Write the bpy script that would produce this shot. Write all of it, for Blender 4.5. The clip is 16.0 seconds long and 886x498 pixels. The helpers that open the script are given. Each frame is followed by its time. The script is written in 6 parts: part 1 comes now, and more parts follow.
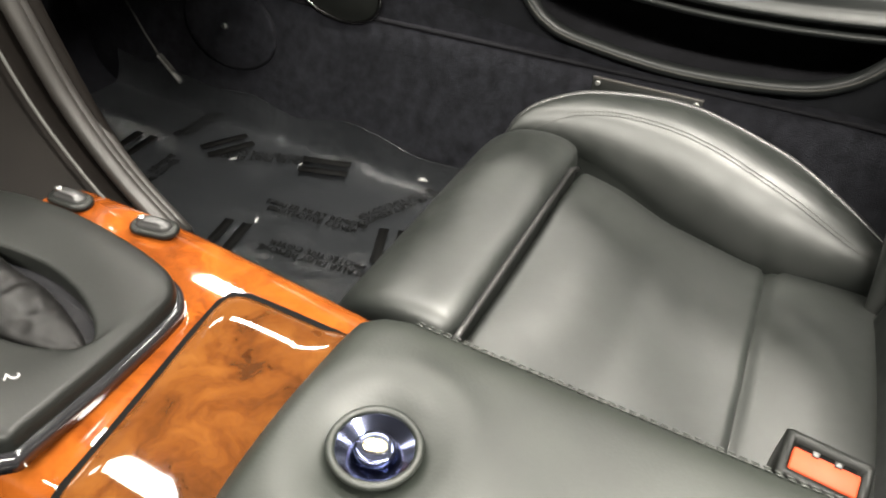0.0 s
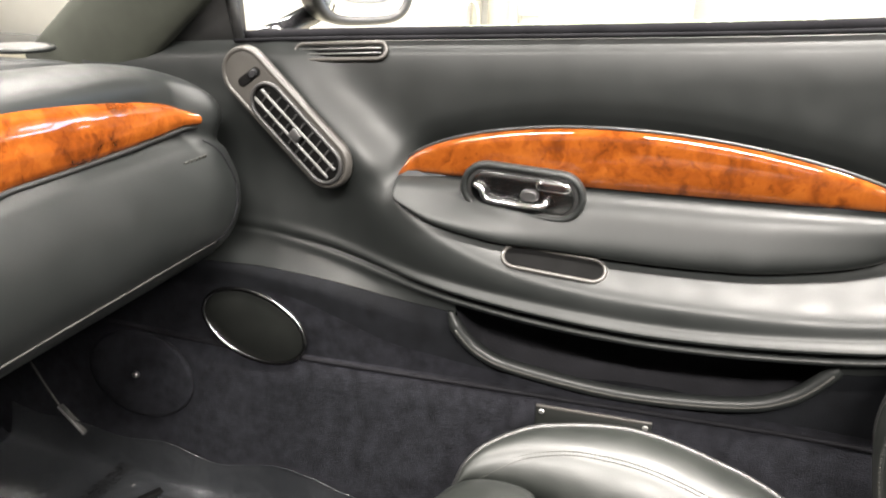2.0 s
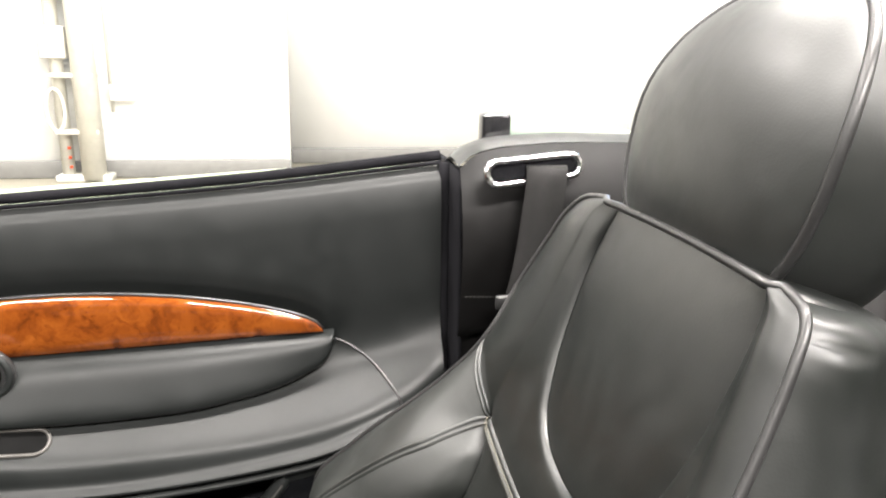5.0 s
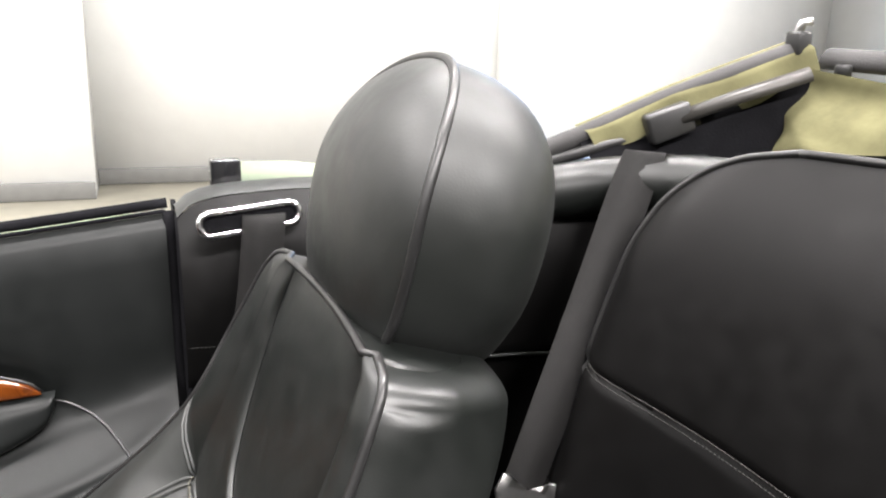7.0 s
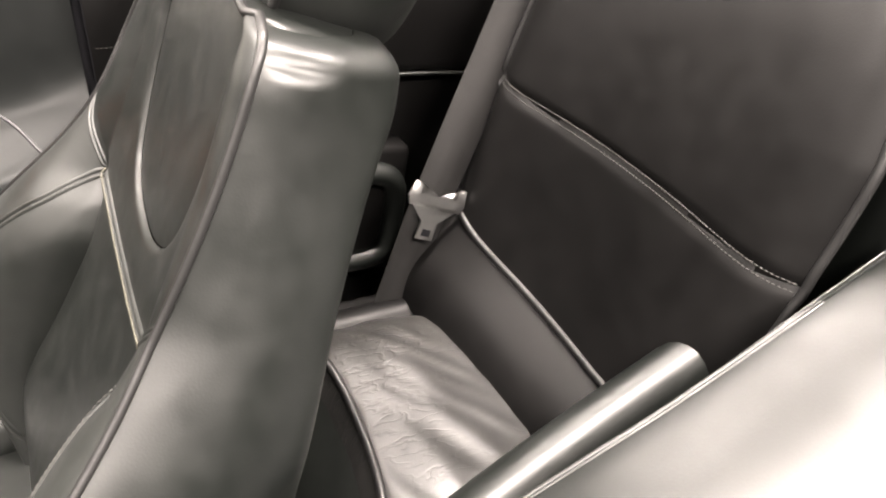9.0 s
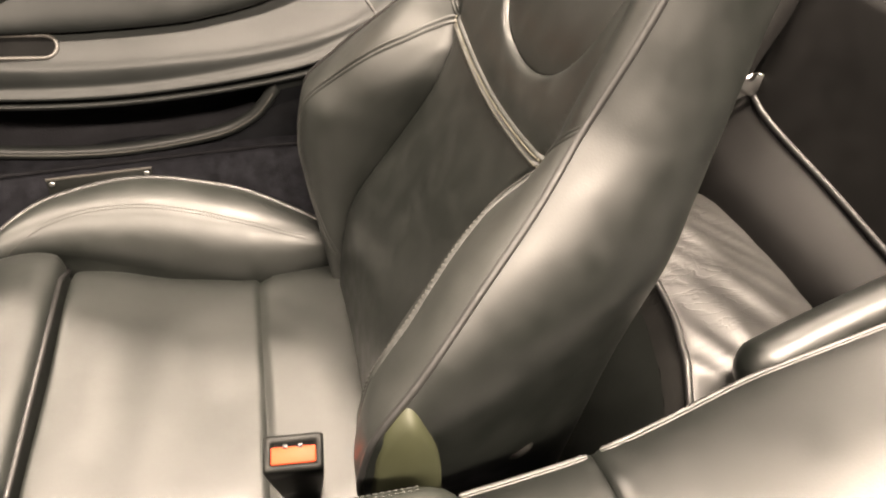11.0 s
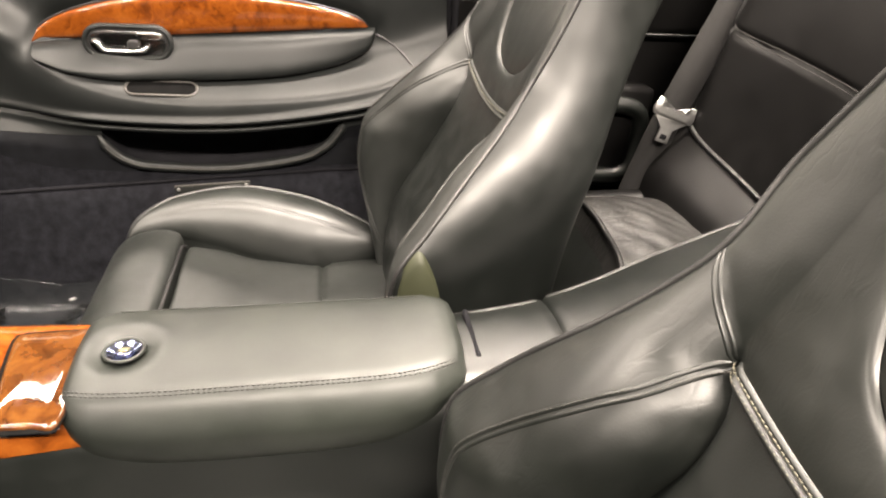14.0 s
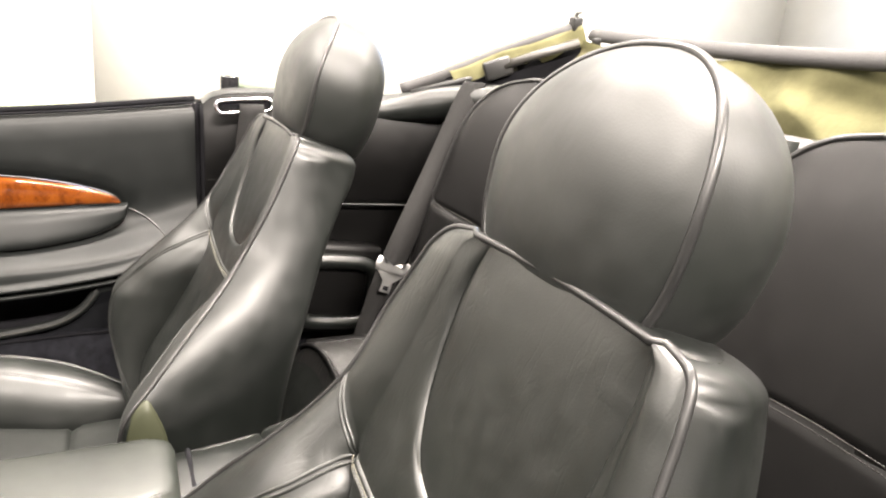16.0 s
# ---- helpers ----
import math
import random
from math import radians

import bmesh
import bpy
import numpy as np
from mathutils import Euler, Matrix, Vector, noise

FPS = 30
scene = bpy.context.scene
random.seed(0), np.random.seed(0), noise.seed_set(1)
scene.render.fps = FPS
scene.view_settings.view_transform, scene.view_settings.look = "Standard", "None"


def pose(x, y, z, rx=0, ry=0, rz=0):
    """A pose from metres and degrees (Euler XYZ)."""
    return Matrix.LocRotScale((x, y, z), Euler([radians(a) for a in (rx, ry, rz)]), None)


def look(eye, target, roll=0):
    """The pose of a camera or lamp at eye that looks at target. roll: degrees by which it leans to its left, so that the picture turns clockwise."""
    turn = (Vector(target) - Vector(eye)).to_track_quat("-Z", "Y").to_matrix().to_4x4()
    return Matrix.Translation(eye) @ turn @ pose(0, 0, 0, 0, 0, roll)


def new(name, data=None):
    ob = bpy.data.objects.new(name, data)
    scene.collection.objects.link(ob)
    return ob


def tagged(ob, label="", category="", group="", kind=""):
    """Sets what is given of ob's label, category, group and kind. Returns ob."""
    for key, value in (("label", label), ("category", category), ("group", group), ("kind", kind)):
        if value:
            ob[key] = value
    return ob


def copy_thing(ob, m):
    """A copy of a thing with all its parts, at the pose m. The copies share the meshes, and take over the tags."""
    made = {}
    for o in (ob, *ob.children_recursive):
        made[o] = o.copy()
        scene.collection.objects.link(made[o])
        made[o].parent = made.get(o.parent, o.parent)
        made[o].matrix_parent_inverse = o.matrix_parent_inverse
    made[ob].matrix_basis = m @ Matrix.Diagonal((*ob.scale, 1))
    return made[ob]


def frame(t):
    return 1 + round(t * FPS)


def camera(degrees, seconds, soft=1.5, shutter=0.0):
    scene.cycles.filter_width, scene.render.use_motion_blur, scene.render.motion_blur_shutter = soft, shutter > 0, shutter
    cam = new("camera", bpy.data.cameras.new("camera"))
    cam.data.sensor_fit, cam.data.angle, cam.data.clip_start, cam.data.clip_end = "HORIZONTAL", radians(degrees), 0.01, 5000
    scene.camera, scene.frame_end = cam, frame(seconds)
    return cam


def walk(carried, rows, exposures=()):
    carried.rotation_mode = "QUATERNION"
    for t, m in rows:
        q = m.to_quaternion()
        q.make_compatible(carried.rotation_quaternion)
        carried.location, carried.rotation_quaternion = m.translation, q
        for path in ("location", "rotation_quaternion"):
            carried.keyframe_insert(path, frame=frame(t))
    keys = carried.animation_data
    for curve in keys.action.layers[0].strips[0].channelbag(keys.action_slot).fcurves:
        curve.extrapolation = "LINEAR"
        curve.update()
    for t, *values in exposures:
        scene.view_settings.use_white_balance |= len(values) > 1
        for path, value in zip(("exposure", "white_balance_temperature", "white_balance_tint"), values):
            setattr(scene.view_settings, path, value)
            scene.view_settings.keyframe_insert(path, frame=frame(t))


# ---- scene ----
cam = camera(64.1, 16.0, soft=2.1)
PATH = [
    (0, (0.015, 0.026, 0.791), (-0.593, 1.45, -0.476), 5.5),
    (0.5, (-0.018, 0.074, 0.807), (-0.71, 1.57, -0.326), 3.3),
    (1, (-0.038, 0.106, 0.827), (-0.72, 1.695, -0.178), 2.0),
    (1.5, (-0.061, 0.119, 0.874), (-0.713, 1.807, 0.023), 1.8),
    (2, (-0.065, 0.123, 0.897), (-0.595, 1.905, 0.16), 2.3),
    (2.5, (-0.053, 0.138, 0.924), (-0.413, 1.963, 0.189), 2.4),
    (3, (-0.02, 0.141, 0.936), (-0.195, 2.007, 0.238), 2.1),
    (3.5, (0.025, 0.135, 0.946), (0.013, 2.019, 0.273), 1.8),
    (4, (0.086, 0.135, 0.957), (0.201, 2.014, 0.282), 1.3),
    (4.5, (0.14, 0.133, 0.985), (0.376, 2.019, 0.365), 1.0),
    (5, (0.19, 0.119, 1.012), (0.56, 2.007, 0.465), 1.3),
    (5.2, (0.203, 0.115, 1.024), (0.625, 2.0, 0.505), 1.3),
    (7.3, (0.33, 0.063, 1.057), (1.157, 1.807, 0.535), 1.6),
    (7.5, (0.339, 0.055, 1.049), (1.183, 1.772, 0.466), 1.7),
    (8, (0.357, 0.043, 1.032), (1.219, 1.66, 0.231), 3.6),
    (8.2, (0.361, 0.038, 1.029), (1.227, 1.613, 0.151), 3.7),
    (10.3, (0.237, 0.023, 0.99), (0.89, 1.396, -0.31), 4.7),
    (10.5, (0.217, 0.018, 0.988), (0.792, 1.416, -0.322), 3.9),
    (11, (0.156, -0.007, 0.986), (0.56, 1.447, -0.326), 3.9),
    (11.5, (0.108, -0.042, 0.985), (0.36, 1.449, -0.324), 2.4),
    (12, (0.073, -0.087, 0.985), (0.285, 1.417, -0.316), 2.7),
    (12.5, (0.067, -0.148, 0.973), (0.286, 1.377, -0.302), 4.2),
    (13, (0.077, -0.236, 0.965), (0.26, 1.339, -0.253), 1.7),
    (13.5, (0.1, -0.315, 0.967), (0.325, 1.33, -0.147), 1.3),
    (14, (0.13, -0.384, 0.967), (0.427, 1.331, -0.019), 2.3),
    (14.5, (0.161, -0.439, 0.984), (0.52, 1.343, 0.151), 2.7),
    (15, (0.194, -0.48, 1.007), (0.742, 1.286, 0.244), 3.9),
    (15.5, (0.213, -0.526, 1.033), (0.935, 1.241, 0.434), 4.1),
    (16, (0.199, -0.578, 1.043), (1.027, 1.152, 0.477), 4.9),
]
walk(cam, [(t, look(eye, target, roll)) for t, eye, target, roll in PATH],
     exposures=[(0.0, 0.0, 6750, 6), (0.5, 0.4, 6700, 10), (1.0, 0.75, 6650, 11), (1.5, 0.75, 6650, 8), (2.0, 0.60, 6650, 10), (2.5, 0.55, 6600, 12), (3.5, 0.45, 6550, 12), (5.2, 0.2, 6500, 11), (7.3, -0.4, 6300, 13), (7.6, -0.25, 6400, 14), (8.0, 0.55, 6600, 15), (8.2, 0.6, 6600, 16), (10.3, 0.45, 8000, 15), (11.5, 0.35, 8200, 17), (12.5, 0.02, 8250, 15), (13.0, 0.05, 8100, 14), (14.5, 0.35, 7100, 14), (16.0, 0.45, 6950, 13)])

# ---- light ----
world = bpy.data.worlds.new("world")
scene.world = world
world.use_nodes = True
world.node_tree.nodes["Background"].inputs["Color"].default_value = (0.93, 0.97, 1.0, 1)
world.node_tree.nodes["Background"].inputs["Strength"].default_value = 0.015


def ceiling_lamp(x, y, z, sx, sy, watts, colour=(1.0, 0.95, 0.90)):
    data = bpy.data.lights.new("ceiling_lamp", "AREA")
    data.shape, data.size, data.size_y, data.energy, data.color = "RECTANGLE", sx, sy, watts, colour
    ob = new("ceiling_lamp", data)
    ob.location = (x, y, z)
    return ob


for ly, watts, share in ((-3.2, 600, (0.35, 0.70, 1.60, 1.10)), (0.6, 390, (0.35, 0.70, 1.60, 1.10)), (3.3, 270, (0.70, 1.35, 1.05, 0.90))):
    for lx, part_of in zip((-5.6, -2.3, 1.0, 4.3), share):
        ceiling_lamp(lx, ly, 4.3, 2.3, 0.34, watts * part_of)
# daylight from the bright opening in the north wall
day = ceiling_lamp(4.6, 6.05, 1.6, 1.6, 2.4, 170, (0.42, 0.64, 1.0))
day.matrix_world = look((4.6, 6.2, 1.7), (4.0, 0.0, 1.2))


# ---- materials ----
def node_mat(name):
    m = bpy.data.materials.new(name)
    m.use_nodes = True
    nt = m.node_tree
    return m, nt, nt.nodes["Principled BSDF"]


def link(nt, a, b):
    nt.links.new(a, b)


def add(nt, kind, **values):
    n = nt.nodes.new(kind)
    for k, v in values.items():
        n.inputs[k].default_value = v
    return n


def coords(nt, scale=(1, 1, 1), space="Object"):
    tc = nt.nodes.new("ShaderNodeTexCoord")
    mp = add(nt, "ShaderNodeMapping", Scale=scale)
    link(nt, tc.outputs[space], mp.inputs["Vector"])
    return mp.outputs["Vector"]


def ramp(nt, fac, stops):
    r = nt.nodes.new("ShaderNodeValToRGB")
    while len(r.color_ramp.elements) < len(stops):
        r.color_ramp.elements.new(0.5)
    for e, (p, c) in zip(r.color_ramp.elements, stops):
        e.position, e.color = p, (*c, 1)
    link(nt, fac, r.inputs["Fac"])
    return r.outputs["Color"]


def bump(nt, bsdf, height, strength, distance, under=None):
    b = add(nt, "ShaderNodeBump", Strength=strength, Distance=distance)
    link(nt, height, b.inputs["Height"])
    if under is not None:
        link(nt, under, b.inputs["Normal"])
    link(nt, b.outputs["Normal"], bsdf.inputs["Normal"])
    return b.outputs["Normal"]


def leather(name, dark, light, rough=0.42, wrinkle=0.25, soft=9.0, creases=0.0, spec=0.5):
    """Grained upholstery leather with worn, slightly lighter patches and soft creases."""
    m, nt, b = node_mat(name)
    v = coords(nt)
    wear = add(nt, "ShaderNodeTexNoise", Scale=7.0, Detail=5.0, Roughness=0.6)
    link(nt, v, wear.inputs["Vector"])
    link(nt, ramp(nt, wear.outputs["Fac"], [(0.3, dark), (0.72, light)]), b.inputs["Base Color"])
    fine = add(nt, "ShaderNodeTexNoise", Scale=38.0, Detail=4.0)
    link(nt, v, fine.inputs["Vector"])
    rr = add(nt, "ShaderNodeMapRange", **{"From Min": 0.3, "From Max": 0.7, "To Min": rough - 0.05, "To Max": rough + 0.07})
    link(nt, fine.outputs["Fac"], rr.inputs["Value"])
    link(nt, rr.outputs["Result"], b.inputs["Roughness"])
    crease = add(nt, "ShaderNodeTexNoise", Scale=soft, Detail=3.0, Roughness=0.45, Distortion=0.6)
    link(nt, v, crease.inputs["Vector"])
    n1 = bump(nt, b, crease.outputs["Fac"], wrinkle, 0.012)
    if creases:
        warp = add(nt, "ShaderNodeTexNoise", Scale=22.0, Detail=3.0)
        link(nt, v, warp.inputs["Vector"])
        shift = nt.nodes.new("ShaderNodeVectorMath")
        shift.operation = "MULTIPLY_ADD"
        shift.inputs[1].default_value = (0.02, 0.02, 0.02)
        link(nt, warp.outputs["Color"], shift.inputs[0])
        link(nt, v, shift.inputs[2])
        stretch = add(nt, "ShaderNodeMapping", Scale=(40, 95, 26), Rotation=(0.35, 0, 0))
        link(nt, shift.outputs[0], stretch.inputs["Vector"])
        cell = add(nt, "ShaderNodeTexNoise", Scale=1.0, Detail=2.0, Roughness=0.4, Distortion=0.4)
        link(nt, stretch.outputs["Vector"], cell.inputs["Vector"])
        line = nt.nodes.new("ShaderNodeMath")
        line.operation = "SUBTRACT"
        link(nt, cell.outputs["Fac"], line.inputs[0])
        line.inputs[1].default_value = 0.5
        size = nt.nodes.new("ShaderNodeMath")
        size.operation = "ABSOLUTE"
        link(nt, line.outputs[0], size.inputs[0])
        line = add(nt, "ShaderNodeMapRange", **{"From Min": 0.0, "From Max": 0.07})
        line.interpolation_type = "SMOOTHSTEP"
        link(nt, size.outputs[0], line.inputs["Value"])
        where = add(nt, "ShaderNodeTexNoise", Scale=11.0, Detail=2.0)
        link(nt, v, where.inputs["Vector"])
        amount = add(nt, "ShaderNodeMapRange", **{"From Min": 0.40, "From Max": 0.62})
        link(nt, where.outputs["Fac"], amount.inputs["Value"])
        mixed = add(nt, "ShaderNodeMix")
        mixed.inputs[2].default_value = 1.0
        link(nt, amount.outputs["Result"], mixed.inputs[0])
        link(nt, line.outputs["Result"], mixed.inputs[3])
        n1 = bump(nt, b, mixed.outputs[0], creases, 0.0016, n1)
    grain = add(nt, "ShaderNodeTexVoronoi", Scale=620.0)
    link(nt, v, grain.inputs["Vector"])
    bump(nt, b, grain.outputs["Distance"], 0.035, 0.0012, n1)
    b.inputs["Specular IOR Level"].default_value = spec
    return m


LEATHER = leather("black_leather", (0.0036, 0.0045, 0.0040), (0.0062, 0.0074, 0.0065), 0.38, 0.035, spec=0.55)
# worn leather; its lighter colour also puts light onto headrests and cushion fronts
LEATHER_WORN_LIT = leather("worn_lit_black_leather", (0.0054, 0.0066, 0.0058), (0.0096, 0.0112, 0.0098), 0.46, 0.085, soft=12.0, spec=0.62)
LEATHER_CREASED = leather("heavily_creased_leather", (0.0040, 0.0049, 0.0042), (0.0084, 0.0098, 0.0084), 0.36, 0.10, creases=0.08, spec=0.58)
LEATHER_LID = leather("grey_green_leather", (0.0055, 0.0068, 0.0058), (0.0185, 0.0215, 0.0178), 0.43, 0.07, spec=0.42)
LEATHER_DOOR = leather("door_leather", (0.0070, 0.0080, 0.0078), (0.0116, 0.0128, 0.0126), 0.41, 0.03, spec=0.25)
# same black leather, with shade put into a darker colour and weaker sheen
LEATHER_SHADED = leather("shaded_black_leather", (0.0030, 0.0029, 0.0029), (0.0050, 0.0048, 0.0047), 0.42, 0.05, spec=0.17)
LEATHER_PLEAT = leather("creased_leather", (0.014, 0.014, 0.0135), (0.028, 0.027, 0.026), 0.42, 0.25, soft=13.0, creases=0.3)
LEATHER_GREEN = leather("olive_leather", (0.019, 0.021, 0.011), (0.030, 0.032, 0.017), 0.5, 0.05, spec=0.3)
PIPING = leather("piping_leather", (0.010, 0.010, 0.010), (0.016, 0.016, 0.016), 0.34, 0.0)


def burl(name, r=1.0, g=1.0):
    """Varnished burr walnut: swirling orange figure with dark eyes under a clear coat."""
    m, nt, b = node_mat(name)
    v = coords(nt, (1, 1, 1))
    warp = add(nt, "ShaderNodeTexNoise", Scale=14.0, Detail=4.0, Roughness=0.6)
    link(nt, v, warp.inputs["Vector"])
    mix = nt.nodes.new("ShaderNodeVectorMath")
    mix.operation = "MULTIPLY_ADD"
    mix.inputs[1].default_value = (0.09, 0.09, 0.09)
    link(nt, warp.outputs["Color"], mix.inputs[0])
    link(nt, v, mix.inputs[2])
    fig = add(nt, "ShaderNodeTexNoise", Scale=30.0, Detail=8.0, Roughness=0.55, Distortion=0.7)
    link(nt, mix.outputs[0], fig.inputs["Vector"])
    base = ramp(nt, fig.outputs["Fac"], [(f, (c[0] * r, c[1] * g, c[2])) for f, c in ((0.27, (0.042, 0.0108, 0.0026)), (0.42, (0.098, 0.0230, 0.0038)), (0.56, (0.145, 0.0375, 0.0058)), (0.78, (0.195, 0.058, 0.010)))])
    eyes = add(nt, "ShaderNodeTexVoronoi", Scale=70.0)
    link(nt, mix.outputs[0], eyes.inputs["Vector"])
    dark = ramp(nt, eyes.outputs["Distance"], [(0.04, (0.35, 0.2, 0.12)), (0.22, (1, 1, 1))])
    mul = nt.nodes.new("ShaderNodeMix")
    mul.data_type, mul.blend_type = "RGBA", "MULTIPLY"
    mul.inputs["Factor"].default_value = 0.5
    link(nt, base, mul.inputs[6])
    link(nt, dark, mul.inputs[7])
    link(nt, mul.outputs[2], b.inputs["Base Color"])
    b.inputs["Roughness"].default_value = 0.35
    b.inputs["Specular IOR Level"].default_value = 0.0
    b.inputs["Coat Weight"].default_value = 1.0
    b.inputs["Coat Roughness"].default_value = 0.04
    return m


WOOD = burl("burr_walnut")
# same veneer for the lid; its duller light is put into the colour
WOOD_DULLED = burl("dulled_burr_walnut", 0.50, 0.68)


def plain(name, colour, rough=0.5, metal=0.0, noise_scale=30.0, vary=0.25, bump_strength=0.0, bump_scale=200.0, coat=0.0, spec=0.5):
    m, nt, b = node_mat(name)
    v = coords(nt)
    n = add(nt, "ShaderNodeTexNoise", Scale=noise_scale, Detail=5.0, Roughness=0.6)
    link(nt, v, n.inputs["Vector"])
    lo = tuple(c * (1 - vary) for c in colour)
    hi = tuple(min(1, c * (1 + vary)) for c in colour)
    link(nt, ramp(nt, n.outputs["Fac"], [(0.3, lo), (0.7, hi)]), b.inputs["Base Color"])
    b.inputs["Roughness"].default_value, b.inputs["Metallic"].default_value = rough, metal
    b.inputs["Coat Weight"].default_value = coat
    b.inputs["Specular IOR Level"].default_value = spec
    if bump_strength:
        f = add(nt, "ShaderNodeTexNoise", Scale=bump_scale, Detail=3.0)
        link(nt, v, f.inputs["Vector"])
        bump(nt, b, f.outputs["Fac"], bump_strength, 0.002)
    return m


CARPET = plain("black_carpet", (0.0066, 0.0068, 0.0084), 0.95, 0, 60, 0.5, 0.9, 700, spec=0.06)
# lower door leather; shade below the lip is put into this darker colour
DOOR_LOW = plain("shaded_lower_door", (0.0040, 0.0044, 0.0054), 0.7, 0, 40, 0.4, 0.3, 500, spec=0.10)
DARK_VOID = plain("dark_lining", (0.006, 0.006, 0.007), 0.9, 0, 20, 0.3, 0.3, 300, spec=0.06)
PLASTIC = plain("black_plastic", (0.018, 0.018, 0.018), 0.42, 0, 40, 0.2, 0.05, 900)
RUBBER = plain("black_rubber", (0.010, 0.010, 0.010), 0.6, 0, 40, 0.2)
SATIN = plain("satin_black_plate", (0.0055, 0.006, 0.0055), 0.40, 0, 40, 0.2, 0.03, 900, spec=0.17)
STACK = plain("dark_stack_vinyl", (0.0036, 0.0030, 0.0026), 0.55, 0, 40, 0.2, 0.05, 700, spec=0.04)
RIB = plain("ribbed_grey_vinyl", (0.012, 0.011, 0.010), 0.4, 0, 40, 0.2, spec=0.35)
GLOSS = plain("gloss_black", (0.010, 0.010, 0.011), 0.12, 0, 40, 0.2)
CHROME = plain("chrome", (0.82, 0.82, 0.83), 0.10, 1.0, 10, 0.04)
RIM_STEEL = plain("dark_polished_rim", (0.14, 0.14, 0.14), 0.22, 1.0, 60, 0.08)
STEEL = plain("satin_steel", (0.42, 0.42, 0.41), 0.36, 1.0, 60, 0.08)
GREY_PLASTIC = plain("grey_plastic", (0.22, 0.22, 0.22), 0.4, 0, 60, 0.1)
BEZEL_GREY = plain("satin_grey_bezel", (0.085, 0.085, 0.083), 0.36, 0, 60, 0.1)
GREY_DARK = plain("dark_grey_plastic", (0.03, 0.03, 0.028), 0.5, 0, 60, 0.1, spec=0.3)
TRIM_GREY = plain("satin_grey_trim", (0.034, 0.032, 0.029), 0.40, 0, 60, 0.1, spec=0.4)
PILLAR_TRIM = plain("grey_green_vinyl", (0.026, 0.028, 0.022), 0.6, 0, 40, 0.12, 0.1, 800, spec=0.3)
BADGE = plain("pale_brass", (0.42, 0.39, 0.24), 0.25, 1.0, 60, 0.1)
BLUE_CHROME = plain("blue_tinted_chrome", (0.085, 0.095, 0.15), 0.16, 1.0, 30, 0.15)
RED = plain("orange_red_plastic", (0.34, 0.040, 0.012), 0.5, 0, 60, 0.1, spec=0.2)
WEBBING = plain("belt_webbing", (0.0095, 0.0092, 0.009), 0.75, 0, 60, 0.12, 0.5, 900, spec=0.2)
THREAD = plain("grey_thread", (0.026, 0.0255, 0.023), 0.7, 0, 200, 0.2)
CANVAS = plain("khaki_canvas", (0.120, 0.114, 0.060), 0.85, 0, 14, 0.25, 0.35, 60, spec=0.1)
GREY_CANVAS = plain("grey_canvas", (0.032, 0.031, 0.031), 0.8, 0, 14, 0.2, 0.3, 400)
PAINT = plain("dark_body_paint", (0.008, 0.014, 0.012), 0.22, 0, 20, 0.1, coat=1.0)
WALL = plain("white_wall_paint", (0.82, 0.825, 0.81), 0.75, 0, 3, 0.03, 0.06, 260)
COVE = plain("grey_cove_base", (0.13, 0.13, 0.122), 0.55, 0, 12, 0.08)
# unseen ceiling and walls, kept dark to deepen what the leather reflects
CEILING = plain("dark_unseen_ceiling", (0.08, 0.08, 0.078), 0.8, 0, 3, 0.05)
DARK_WALL = plain("dark_unseen_wall", (0.10, 0.10, 0.097), 0.8, 0, 3, 0.05)
FLOOR = plain("cream_floor", (0.50, 0.47, 0.38), 0.4, 0, 5, 0.10, 0.04, 40)
PIPE = plain("cream_pipe_paint", (0.44, 0.435, 0.39), 0.45, 0, 9, 0.10)
THREAD_LIGHT = plain("pale_thread", (0.085, 0.080, 0.058), 0.7, 0, 200, 0.2)
THREAD_DARK = plain("dark_thread", (0.008, 0.0078, 0.007), 0.7, 0, 200, 0.2)
INK = plain("black_ink", (0.004, 0.004, 0.004), 0.85, 0, 60, 0.2, spec=0.02)


def film_mat():
    """Grey clinging plastic film with many small sharp wrinkles."""
    m, nt, b = node_mat("protective_film")
    v = coords(nt)
    n = add(nt, "ShaderNodeTexNoise", Scale=5.0, Detail=6.0, Roughness=0.6)
    link(nt, v, n.inputs["Vector"])
    link(nt, ramp(nt, n.outputs["Fac"], [(0.3, (0.0084, 0.0092, 0.0104)), (0.7, (0.0160, 0.0170, 0.0186))]), b.inputs["Base Color"])
    b.inputs["Roughness"].default_value = 0.22
    w = add(nt, "ShaderNodeTexNoise", Scale=15.0, Detail=8.0, Roughness=0.72, Distortion=2.5)
    link(nt, v, w.inputs["Vector"])
    bump(nt, b, w.outputs["Fac"], 0.45, 0.008)
    b.inputs["Specular IOR Level"].default_value = 0.4
    return m


FILM = film_mat()


def clear_film_mat():
    m, nt, b = node_mat("clear_film")
    b.inputs["Base Color"].default_value = (0.9, 0.92, 0.9, 1)
    b.inputs["Roughness"].default_value = 0.12
    b.inputs["Alpha"].default_value = 0.22
    return m


CLEAR = clear_film_mat()


def glass_mat():
    m, nt, b = node_mat("green_tinted_glass")
    b.inputs["Base Color"].default_value = (0.72, 0.86, 0.74, 1)
    b.inputs["Roughness"].default_value = 0.02
    b.inputs["Transmission Weight"].default_value = 1.0
    b.inputs["IOR"].default_value = 1.12
    return m


GLASS = glass_mat()
MIRROR = plain("mirror_silver", (0.9, 0.9, 0.9), 0.02, 1.0, 5, 0.0)


